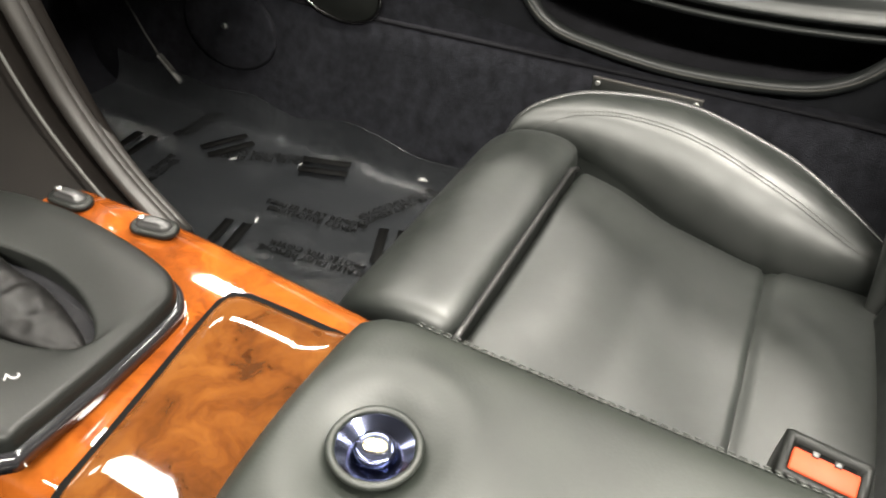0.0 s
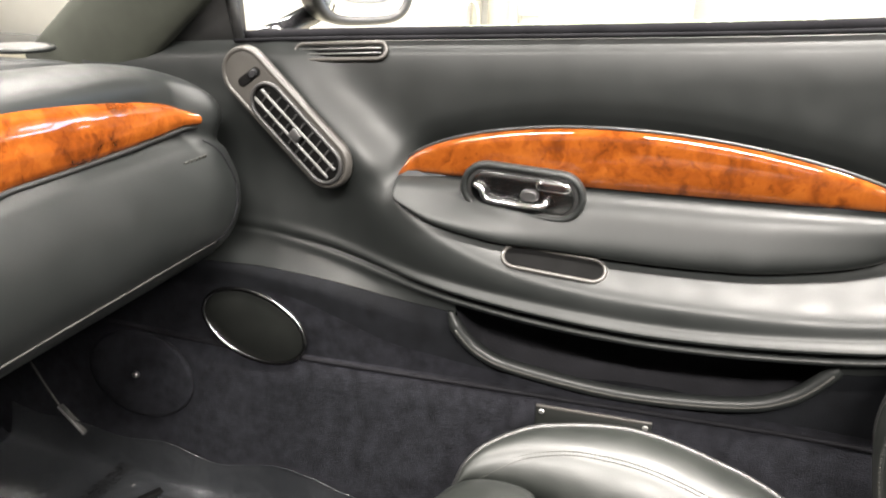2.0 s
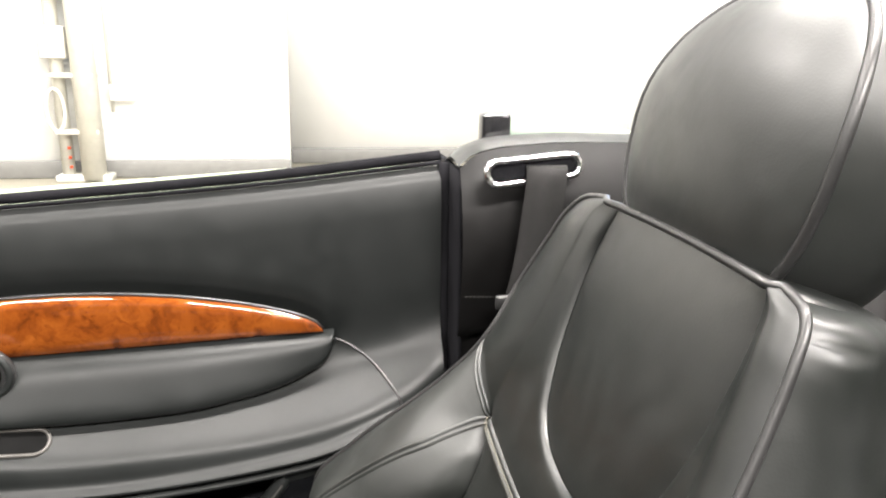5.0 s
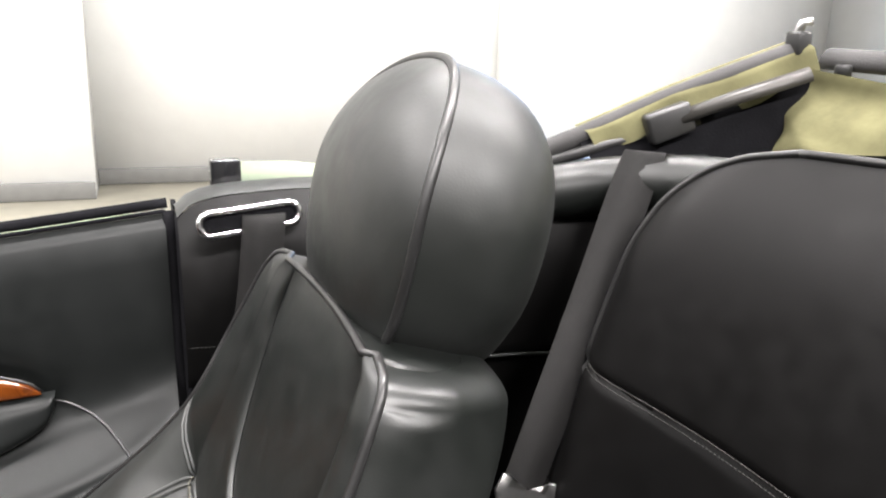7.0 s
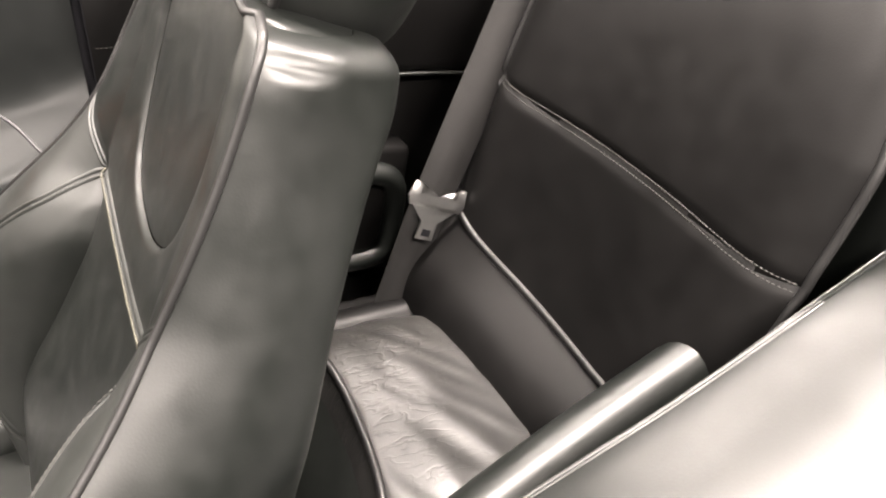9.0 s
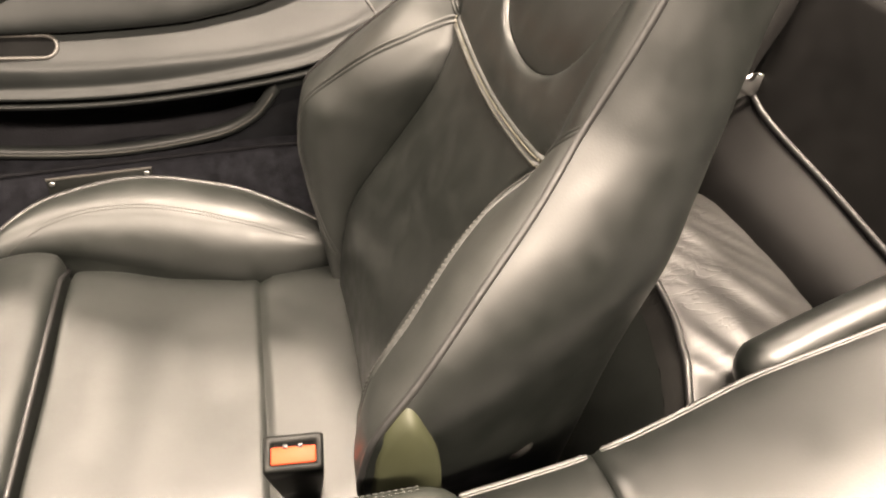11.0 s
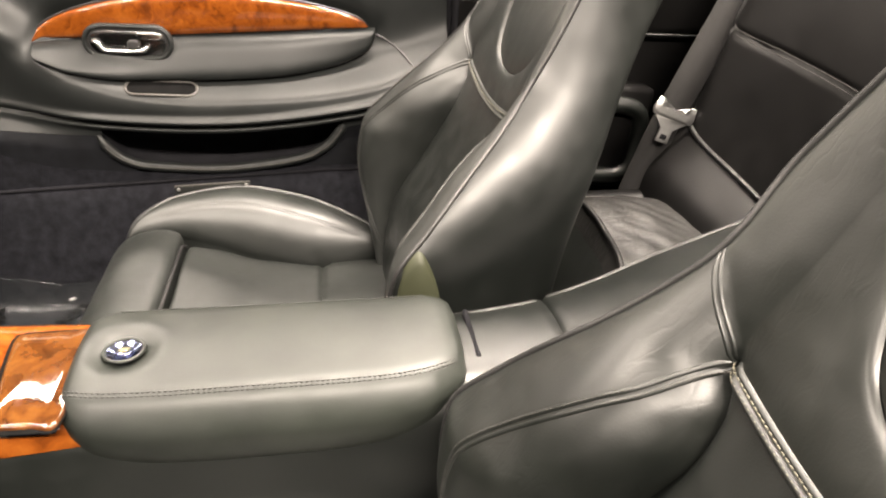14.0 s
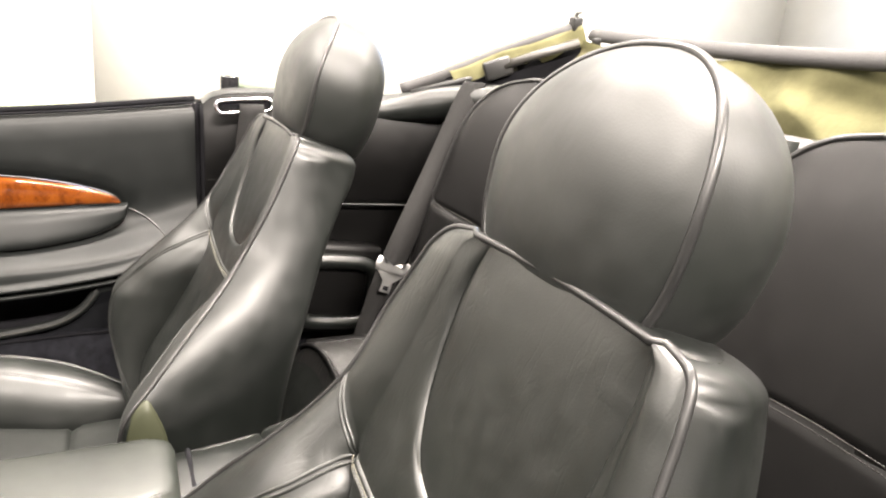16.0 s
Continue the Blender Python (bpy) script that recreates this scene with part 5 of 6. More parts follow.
def dashboard():
    d = thing("dashboard", "black leather dashboard with walnut band and glovebox", "dashboard", kind="structure", at=(-0.7, CY, 0.65))
    o = d.location
    ys = list(np.linspace(-0.55, 0.76, 40)) + list(np.linspace(0.77, 0.908, 24))
    part("dash_body", loft_bm([[dash_point(k, y) - o for k in range(110)] for y in ys]), LEATHER_DOOR, d, "leather-covered dashboard pad")

    def band(y, t):
        lo = spl(y, [0.0, 0.48, 0.60, 0.75, 0.828], [0.702, 0.706, 0.707, 0.711, 0.7155])
        hi = spl(y, [0.0, 0.48, 0.60, 0.75, 0.80, 0.828], [0.772, 0.770, 0.767, 0.752, 0.741, 0.728])
        z = lo + (hi - lo) * t
        k = int(np.argmin(np.abs(DASH[:70, 1] - z) + (DASH[:70, 0] < -0.70) * 9))
        p = dash_point(k, y)
        return Vector((p.x + 0.003 + 0.009 * max(0, 1 - (2 * t - 1) ** 2) ** 0.5, y, z)) - o

    sheet("walnut_band", band, np.linspace(0.30, 0.828, 60), np.linspace(0, 1, 15), WOOD, d, "glossy burr walnut dashboard band")
    tube("band_lip", [band(y, 0) + Vector((0.001, 0, -0.002)) for y in np.linspace(0.30, 0.828, 40)], 0.0028, PIPING, d)
    # glovebox shut line and passenger airbag mark
    k1 = int(np.argmin(np.abs(DASH[60:, 1] - 0.572))) + 60
    tube("glovebox_line", [dash_point(k1, y) - o + Vector((0.001, 0, 0.012 * (y - 0.6))) for y in np.linspace(0.33, 0.815, 40)], 0.0010, THREAD, d)
    m = Matrix.Translation(dash_point(int(np.argmin(np.abs(DASH[55:90, 1] - 0.685))) + 55, 0.800) - o) @ pose(0, 0, 0, 0, 25, 0)
    for y in (-0.018, -0.009, 0.0, 0.009, 0.017):
        part("airbag_mark", box_bm(-0.001, y - 0.0032, -0.0032, 0.0006, y + 0.0032, 0.0032, 0.0005), GREY_DARK, d, "small moulded mark").matrix_local = m
    # rounded end of the glovebox and airbag panel
    ends = curve([(0.706, 0.834), (0.685, 0.849), (0.650, 0.858), (0.615, 0.856), (0.588, 0.842), (0.576, 0.818)], 40)
    tube("panel_line", [dash_point(int(np.argmin(np.abs(DASH[40:100, 1] - z))) + 40, y) - o + Vector((0.0004, 0, 0)) for z, y in ends], 0.0011, DARK_VOID, d)
    # round outlet on the flat top
    q = Vector((-0.80, 0.80, 0.789)) - o
    A = [math.tau * k / 32 for k in range(32)]
    out = part("outlet", slab_bm([(0.034 * math.cos(a), 0.034 * math.sin(a)) for a in A], 0.005, 0.002, Matrix.Translation(q), 0.002), GREY_DARK, d, "round dark outlet in the dashboard top")
    tube("outlet_rim", [q + Vector((0.037 * math.cos(a), 0.037 * math.sin(a), 0.002)) for a in A], 0.003, LEATHER_DOOR, out, closed=True)


dashboard()


def centre_stack():
    c = thing("centre_stack", "dark leather centre stack with ribbed edge", "console", at=(-0.45, CY, 0.5))
    o = c.location
    L = curve([(-0.265, 0.515), (-0.300, 0.545), (-0.330, 0.585), (-0.352, 0.635), (-0.375, 0.69), (-0.43, 0.745), (-0.56, 0.78)], 30)
    rings = []
    for x, z in L:
        rings.append([Vector(q) - o for q in ((x - 0.01, 0.268, z - 0.02), (x, 0.262, z - 0.004), (x - 0.012, 0.24, z + 0.002), (x - 0.03, CY, z + 0.006), (x - 0.012, 0.10, z + 0.002), (x, 0.082, z - 0.004), (x - 0.20, 0.082, z - 0.05), (x - 0.20, 0.268, z - 0.05))])
    part("stack_body", loft_bm(rings), STACK, c, "dark leather covered centre stack")
    for k, off in enumerate((0.0, 0.0065, 0.013)):
        tube("ribbed_edge", [Vector((x + 0.003 - 0.002 * k, 0.262 + off, z - 0.001 - 0.004 * k)) - o for x, z in L], 0.0052, RIB, c, "ribbed grey leather edge", n=10)
    tube("edge_welt", [Vector((x + 0.006, 0.276, z - 0.020)) - o for x, z in L], 0.0055, STACK, c)
    m = Matrix.Translation(Vector((-0.352, 0.232, 0.567)) - o) @ pose(0, 0, 0, 0, 55, 0)
    part("walnut_oval", slab_bm([(0.030 * math.cos(a), 0.020 * math.sin(a)) for a in (math.tau * k / 32 for k in range(32))], 0.008, 0.003, m, 0.003), WOOD, c, "burr walnut oval insert")
    tube("scored_line", [Vector((x - 0.002, 0.245, z + 0.004)) - o for x, z in L[3:24]], 0.001, THREAD, c)


centre_stack()


# ---- film with its print on the passenger mat ----
def film_print():
    rows = [(-0.45, 0.66, 8, 0), (-0.40, 0.585, 188, 0), (-0.60, 0.735, 205, 0), (-0.70, 0.60, 95, 0), (-0.73, 0.78, 90, 0), (-0.56, 0.48, 95, 0), (-0.36, 0.74, 245, 0), (-0.44, 0.44, 25, 0), (-0.62, 0.40, 150, 0), (-0.80, 0.50, 120, 0), (-0.28, 0.52, 20, 0)]
    for x, y, turn, _ in rows:
        t = bpy.data.curves.new("film_print", "FONT")
        t.body = "DEALER MUST REMOVE\nPROTECTIVE COVER"
        t.size, t.extrude, t.align_x, t.space_line = 0.0145, 0.0004, "CENTER", 0.95
        t.materials.append(INK)
        ob = new("film_print", t)
        ob.matrix_world = pose(x, y, 0.2005 + 0.012 * gauss(y - 0.80, 0.05) + 0.001, 0, 0, turn)
        ob.parent = film
        ob.matrix_parent_inverse = film.matrix_world.inverted()
    # pairs of solid bars between the lines of print
    for x, y, turn in ((-0.66, 0.735, 62), (-0.52, 0.56, 100), (-0.78, 0.66, 95), (-0.50, 0.76, 20), (-0.33, 0.655, 110), (-0.68, 0.50, 40)):
        for off in (-0.013, 0.013):
            bar = part("print_bar", box_bm(-0.036, off - 0.0065, 0, 0.036, off + 0.0065, 0.0006), INK, film)
            bar.matrix_local = pose(x, y, 0.2022 + 0.012 * gauss(y - 0.80, 0.05), 0, 0, turn)


film = bpy.data.objects["floor_mat_film"]
film_print()


def film_edges():
    f = thing("loose_film_edge", "clear crumpled edges of the plastic film", "plastic film", at=(-0.6, 0.80, 0.21))
    o = f.location
    tube("fold", [Vector(q) - o for q in curve([(-0.90, 0.83, 0.30), (-0.86, 0.842, 0.25), (-0.83, 0.835, 0.215), (-0.76, 0.83, 0.212), (-0.66, 0.818, 0.210), (-0.55, 0.832, 0.213), (-0.42, 0.838, 0.212), (-0.33, 0.825, 0.212)], 60)], 0.0022, FILM, f, squash=0.5)
    for x, y, s, a in ((-0.646, 0.818, 0.014, 30), (-0.36, 0.80, 0.016, -20), (-0.845, 0.84, 0.014, 70), (-0.62, 0.70, 0.006, 40), (-0.69, 0.76, 0.004, 10), (-0.50, 0.60, 0.005, 100), (-0.53, 0.74, 0.004, 60)):
        m = Matrix.Translation(Vector((x, y, 0.212)) - o) @ pose(0, 0, 0, 25, -20, a)
        bm = bmesh.new()
        pts = [(-s, -s * 0.2, 0), (0, -s * 0.4, s * 0.5), (s, 0, 0.1 * s), (0.2 * s, s * 0.3, s * 0.2), (-0.6 * s, s * 0.25, 0)]
        top = [bm.verts.new(m @ Vector(q)) for q in pts]
        low = [bm.verts.new(m @ (Vector(q) - Vector((0, 0, 0.0006)))) for q in pts]
        for i in range(5):
            bm.faces.new((top[i], top[(i + 1) % 5], low[(i + 1) % 5], low[i]))
        c1, c2 = bm.verts.new(m @ Vector((0, 0, s * 0.25))), bm.verts.new(m @ Vector((0, 0, s * 0.25 - 0.0006)))
        for i in range(5):
            bm.faces.new((top[i], top[(i + 1) % 5], c1))
            bm.faces.new((low[(i + 1) % 5], low[i], c2))
        part("crumple", bm, CLEAR, f)


film_edges()


# ---- rear seats ----
def hump_w(z):
    return spl(z, [0.50, 0.56, 0.62, 0.75, 0.85, 0.91, 0.95, 0.975, 0.986], [0.160, 0.178, 0.187, 0.189, 0.184, 0.168, 0.140, 0.100, 0.050])


def hump_x(v, z):
    return 0.742 + 0.31 * (z - 0.536) - 0.05 * ((v + 0.095) / 0.25) ** 2


def rear_seat(yc, sg, label):
    r = thing("rear_seat", label, "car seat", "rear seats", at=(0.75, yc, 0.45))
    o = r.location
    zlow = lambda s: 0.560 - 0.020 * s * sg * sg - 0.010 * math.cos(math.pi * s)

    def front(s, t):
        z = 0.545 + 0.03 * s + 0.02 * abs(s) ** 3 + (0.986 - 0.545 - 0.03 * s - 0.02 * abs(s) ** 3) * t
        v = s * hump_w(z) * (1.0 + 0.13 * min(1, max(0, -3 * s)) * min(1, max(0, (0.95 - z) / 0.15)))
        x = hump_x(v, z) + 0.035 * abs(s) ** 7 * (1 - t**5) + 0.03 * t**8
        zs = 0.718 + 0.018 * s
        x += 0.005 * gauss(z - zs, 0.005)
        return Vector((x, yc + sg * v, z)) - o

    S, T = np.linspace(-1, 1, 60), 1 - (1 - np.linspace(0, 1, 110)) ** 1.7
    zt = lambda s, t: 0.545 + 0.03 * s + 0.02 * abs(s) ** 3 + (0.441 - 0.03 * s - 0.02 * abs(s) ** 3) * t
    # the backrest's shade is in the darkened leather colour
    sheet("upper_back_panel", front, S, T, LEATHER_SHADED, r, keep=lambda s, t: zt(s, t) > 0.718 + 0.018 * s)
    sheet("lower_back_panel", front, S, T, LEATHER_SHADED, r, keep=lambda s, t: zt(s, t) <= 0.718 + 0.018 * s)
    sheet("back_shell", lambda q, t: front(1 if q > 0 else -1, t).lerp(front(0.0, t) + Vector((0.10, 0, 0)), 1 - abs(q)) + Vector((0.03 * (1 - abs(q)), 0, 0)), np.linspace(-1, 1, 21), T[::3], LEATHER_SHADED, r)
    rise = 1 - (1 - np.linspace(0, 1, 90)) ** 2.4
    edge = [front(-1, t) for t in rise] + [front(s, 1) for s in np.linspace(-0.8, 0.8, 7)] + [front(1, t) for t in rise[::-1]]
    tube("piping", edge, 0.0045, PIPING, r)
    tube("piping", [front(s, 0) for s in np.linspace(-1, 1, 40)], 0.0042, PIPING, r, "raised piping under the backrest")
    row = []
    for s in np.linspace(-0.98, 0.98, 50):
        z = 0.718 + 0.018 * s
        t = (z - 0.545 - 0.03 * s - 0.02 * abs(s) ** 3) / (0.441 - 0.03 * s - 0.02 * abs(s) ** 3)
        row.append(front(s, t) + Vector((-0.004, 0, 0)))
    stitch_line("stitching", row, r, gap=0.004)

    def low(s, t):
        a = front(s * 0.98, 0) + Vector((0.004, 0, -0.004))
        b = Vector((0.665 - 0.02 * s, yc + sg * (0.20 * s), 0.462)) - o
        return a.lerp(b, t) + Vector((-0.018 * math.sin(math.pi * t), 0, 0))

    sheet("lumbar_panel", low, np.linspace(-1, 1, 30), np.linspace(0, 1, 14), LEATHER_SHADED, r)

    def cush(s, t):
        x = 0.505 + 0.175 * t - 0.03 * s * s * (1 - t) + 0.01 * s
        z = 0.486 - 0.012 * t + 0.010 * math.sin(math.pi * t) - 0.03 * abs(s) ** 6
        z += 0.003 * noise.noise(Vector((x * 30 + s * 2, s * 2.2 + yc, 0))) - 0.004 * abs(noise.noise(Vector((x * 26 + 3 * s, s * 1.5, 4.0))))
        if t < 0.12:
            z -= 0.03 * (1 - t / 0.12) ** 2
        return Vector((x, yc + sg * (0.17 * s - 0.03), z)) - o

    sheet("cushion", cush, np.linspace(-1, 1, 50), np.linspace(0, 1, 50), LEATHER_PLEAT, r, "creased leather rear cushion")
    # light on the cushion front is put in by a lighter leather
    sheet("cushion_front", lambda s, t: cush(s, 0).lerp(Vector((0.405, yc + sg * (0.18 * s - 0.03), 0.22)) - o, t) + Vector((-0.015 * math.sin(math.pi * t), 0, 0)), np.linspace(-1, 1, 24), np.linspace(0, 1, 12), LEATHER_WORN_LIT, r)
    tube("cushion_piping", [cush(s, 0.10) + Vector((-0.004, 0, 0.003)) for s in np.linspace(-1, 1, 30)], 0.004, PIPING, r)
    roll = curve([(0.520, 0.134, 0.506), (0.55, 0.141, 0.514), (0.61, 0.150, 0.532), (0.70, 0.160, 0.560), (0.80, 0.164, 0.600)], 30)
    part("inner_bolster", tube_bm([Vector((x, CY + sg * d, z)) - o for x, d, z in roll], lambda t: 0.004 + 0.025 * min(1, 5 * t) ** 0.5, n=18), LEATHER, r, "smooth padded roll beside the tunnel")
    tube("valance_roll", [Vector((0.418 + 0.010 * abs(s) ** 2, yc + sg * (0.18 * s - 0.03), 0.262)) - o for s in np.linspace(-1, 1, 24)], 0.013, LEATHER_WORN_LIT, r, n=10)
    part("side_bolster", loft_bm([[Vector((x, yc + sg * (0.155 + 0.03 * math.cos(a)), 0.432 + 0.035 * math.sin(a))) - o for a in (math.tau * k / 16 for k in range(16))] for x in np.linspace(0.52, 0.70, 12)]), LEATHER_SHADED, r, "smooth side pad of the rear cushion")
    return r


rear_seat(0.502, 1, "black leather rear bucket seat with rounded backrest")
rear_seat(2 * CY - 0.502, -1, "black leather rear bucket seat behind the driver's seat")


def quarter_panel():
    q = thing("rear_quarter_trim", "black leather rear quarter trim with chrome belt slot", "trim panel", kind="structure", at=(0.6, 0.86, 0.6))
    o = q.location
    qy = lambda x: spl(x, [0.352, 0.45, 0.60, 0.75, 0.88, 1.0], [0.868, 0.862, 0.855, 0.838, 0.800, 0.74])
    qz = lambda x: spl(x, [0.352, 0.375, 0.42, 0.50, 0.70, 0.86, 1.0], [0.880, 0.900, 0.909, 0.913, 0.910, 0.935, 0.95])

    def F(x, t):
        z = 0.22 + (qz(x) - 0.22) * t
        y = qy(x) - 0.018 * gauss(z - 0.80, 0.10) + 0.02 * t**14
        y += 0.006 * gauss(z - 0.688, 0.004) + (0.012 if z < 0.688 else 0)
        return Vector((x, y, z)) - o

    # side cover takes the leather darkened for shade
    sheet("side_cover", F, np.linspace(0.356, 1.0, 60), np.linspace(0, 1, 90), LEATHER_SHADED, q)
    sheet("top_roll", lambda x, t: Vector((x, qy(x) + 0.02 + 0.13 * t, qz(x) + 0.010 * math.sin(math.pi * min(1, t * 1.2)) - 0.035 * t * t)) - o, np.linspace(0.356, 1.0, 50), np.linspace(0, 1, 14), LEATHER, q)
    part("front_edge", loft_bm([[Vector((0.356, y, z)) - o, Vector((0.356, y + 0.13, z)) - o, Vector((0.362, y + 0.13, z)) - o, Vector((0.362, y, z)) - o] for y, z in ((0.872, 0.22), (0.870, 0.60), (0.875, 0.85), (0.890, 0.880))]), DARK_VOID, q)
    stitch_line("stitching", [Vector((x, qy(x) - 0.012, 0.745 + 0.004 * math.sin(9 * x))) - o for x in np.linspace(0.36, 0.56, 20)], q, gap=0.003, normal=(0, 1, 0))
    tube("panel_welt", [Vector((x, qy(x) - 0.004, 0.688)) - o for x in np.linspace(0.40, 0.86, 30)], 0.003, LEATHER, q)
    m = Matrix.Translation(Vector((0.428, 0.842, 0.888)) - o) @ pose(0, 0, 0, 78, -4, 10)
    bz = part("belt_slot", slab_bm(stadium(0.104, 0.018), 0.002, 0.0008, m), DARK_VOID, q, "dark belt slot")
    tube("slot_bezel", [m @ Vector((x, y, 0.004)) for x, y in stadium(0.110, 0.024)], 0.0038, CHROME, bz, "chrome bezel", closed=True, n=10)
    # recessed pod with bright edge low on the trim
    pm = Matrix.Translation(Vector((0.615, 0.812, 0.505)) - o) @ pose(0, 0, 0, 90, 6, 0)
    sq = [(0.074 * math.copysign(abs(math.cos(a)) ** 0.45, math.cos(a)), 0.064 * math.copysign(abs(math.sin(a)) ** 0.45, math.sin(a))) for a in (math.tau * k / 44 for k in range(44))]
    pod = part("side_pocket", slab_bm(sq, 0.006, 0.003, pm), LEATHER_SHADED, q, "rounded square side pocket")
    tube("pocket_frame", [pm @ Vector((x * 1.08, y * 1.08, 0.008)) for x, y in sq], 0.016, LEATHER, pod, "thick glossy leather frame", closed=True, n=10)
    part("pocket_housing", box_bm(-0.10, -0.10, -0.06, 0.10, 0.10, -0.002, 0.01), LEATHER_SHADED, pod).matrix_local = pm
    part("shelf", box_bm(0.50 - 0.6, 0.70 - 0.86, 0.35 - 0.6, 0.72 - 0.6, 0.86 - 0.86, 0.372 - 0.6, 0.012), LEATHER_SHADED, q, "leather ledge beside the rear cushion")
    part("coat_knob", slab_bm([(0.006 * math.cos(a), 0.006 * math.sin(a)) for a in (math.tau * k / 14 for k in range(14))], 0.010, 0.003, Matrix.Translation(Vector((0.676, qy(0.676) - 0.016, 0.841)) - o) @ pose(0, 0, 0, 90, 0, 0)), BADGE, q, "small pale knob")
    # quarter window and its black pillar
    part("pillar", box_bm(0.402 - 0.6, 0.965 - 0.86, 0.87 - 0.6, 0.438 - 0.6, 0.990 - 0.86, 0.936 - 0.6, 0.004), GLOSS, q, "short glossy black window pillar")
    wl = [(0.438, 0.88), (0.438, 0.932), (0.50, 0.931), (0.56, 0.924), (0.62, 0.910), (0.66, 0.895), (0.66, 0.88)]
    part("quarter_glass", loft_bm([[Vector((x, 0.976, z)) - o for x, z in wl], [Vector((x, 0.980, z)) - o for x, z in wl]]), GLASS, q, "green tinted quarter window")
    return q


quarter_panel()


def belt_strip(pts, width, across):
    """Flat webbing along pts, a closed thin band."""
    rings = []
    for k, p in enumerate(pts):
        a = Vector(across(k / (len(pts) - 1)) if callable(across) else across).normalized()
        t = (Vector(pts[min(k + 1, len(pts) - 1)]) - Vector(pts[max(k - 1, 0)])).normalized()
        s = (a - t * a.dot(t)).normalized() * width / 2
        n = t.cross(s).normalized() * 0.0008
        p = Vector(p)
        rings.append([p - s - n, p + s - n, p + s + n, p - s + n])
    return loft_bm(rings)


def rear_belt():
    b = thing("rear_seat_belt", "dark grey rear seat belt with steel tongue", "seat belt", at=(0.688, 0.668, 0.61))
    o = b.location
    pts = [Vector(q) - o for q in curve([(0.95, 0.775, 0.945), (0.885, 0.752, 0.962), (0.862, 0.742, 0.945), (0.79, 0.712, 0.80), (0.69, 0.670, 0.615), (0.650, 0.665, 0.50), (0.620, 0.665, 0.39)], 60)]
    part("webbing", belt_strip(pts, 0.050, lambda q: Vector((0.5, -0.85, 0.0)).lerp(Vector((0.94, -0.15, -0.33)), min(1, max(0, (q - 0.25) / 0.4)))), WEBBING, b)
    ax = Vector((0.94, -0.15, -0.33)).normalized()
    up = Vector((0.36, 0.12, 0.92))
    up = (up - ax * up.dot(ax)).normalized()
    m = Matrix.LocRotScale(Vector((-0.004, -0.008, -0.008)), Matrix((ax, up, ax.cross(up))).transposed().to_quaternion(), Vector((0.92, 0.95, 1)))
    tg = part("tongue", slab_bm([(-0.036, -0.010), (0.036, -0.010), (0.040, 0.0), (0.036, 0.020), (0.028, 0.020), (0.026, 0.006), (-0.026, 0.006), (-0.028, 0.020), (-0.036, 0.020), (-0.040, 0.0)], 0.004, 0.001, m), STEEL, b, "steel belt tongue")
    part("tongue_plate", slab_bm([(-0.030, -0.010), (-0.012, -0.028), (-0.012, -0.052), (0.012, -0.052), (0.012, -0.028), (0.030, -0.010)], 0.0025, 0.0008, m), STEEL, tg)
    part("latch_hole", slab_bm([(-0.006, -0.047), (0.006, -0.047), (0.006, -0.038), (-0.006, -0.038)], 0.0005, 0.0002, m @ Matrix.Translation((0, 0, 0.0024))), DARK_VOID, tg)


rear_belt()


def front_belt():
    b = thing("front_seat_belt", "dark grey front seat belt hanging from its slot", "seat belt", at=(0.43, 0.84, 0.85))
    o = b.location
    pts = [Vector(q) - o for q in curve([(0.444, 0.858, 0.889), (0.441, 0.832, 0.884), (0.430, 0.822, 0.80), (0.415, 0.820, 0.72), (0.40, 0.820, 0.60), (0.38, 0.83, 0.45)], 40)]
    part("webbing", belt_strip(pts, 0.046, (1, 0.1, 0)), WEBBING, b)
    part("stop_button", box_bm(0.404 - 0.43 - 0.02, 0.806 - 0.84, 0.742 - 0.85, 0.404 - 0.43 + 0.025, 0.814 - 0.84, 0.758 - 0.85, 0.003), PLASTIC, b)


front_belt()


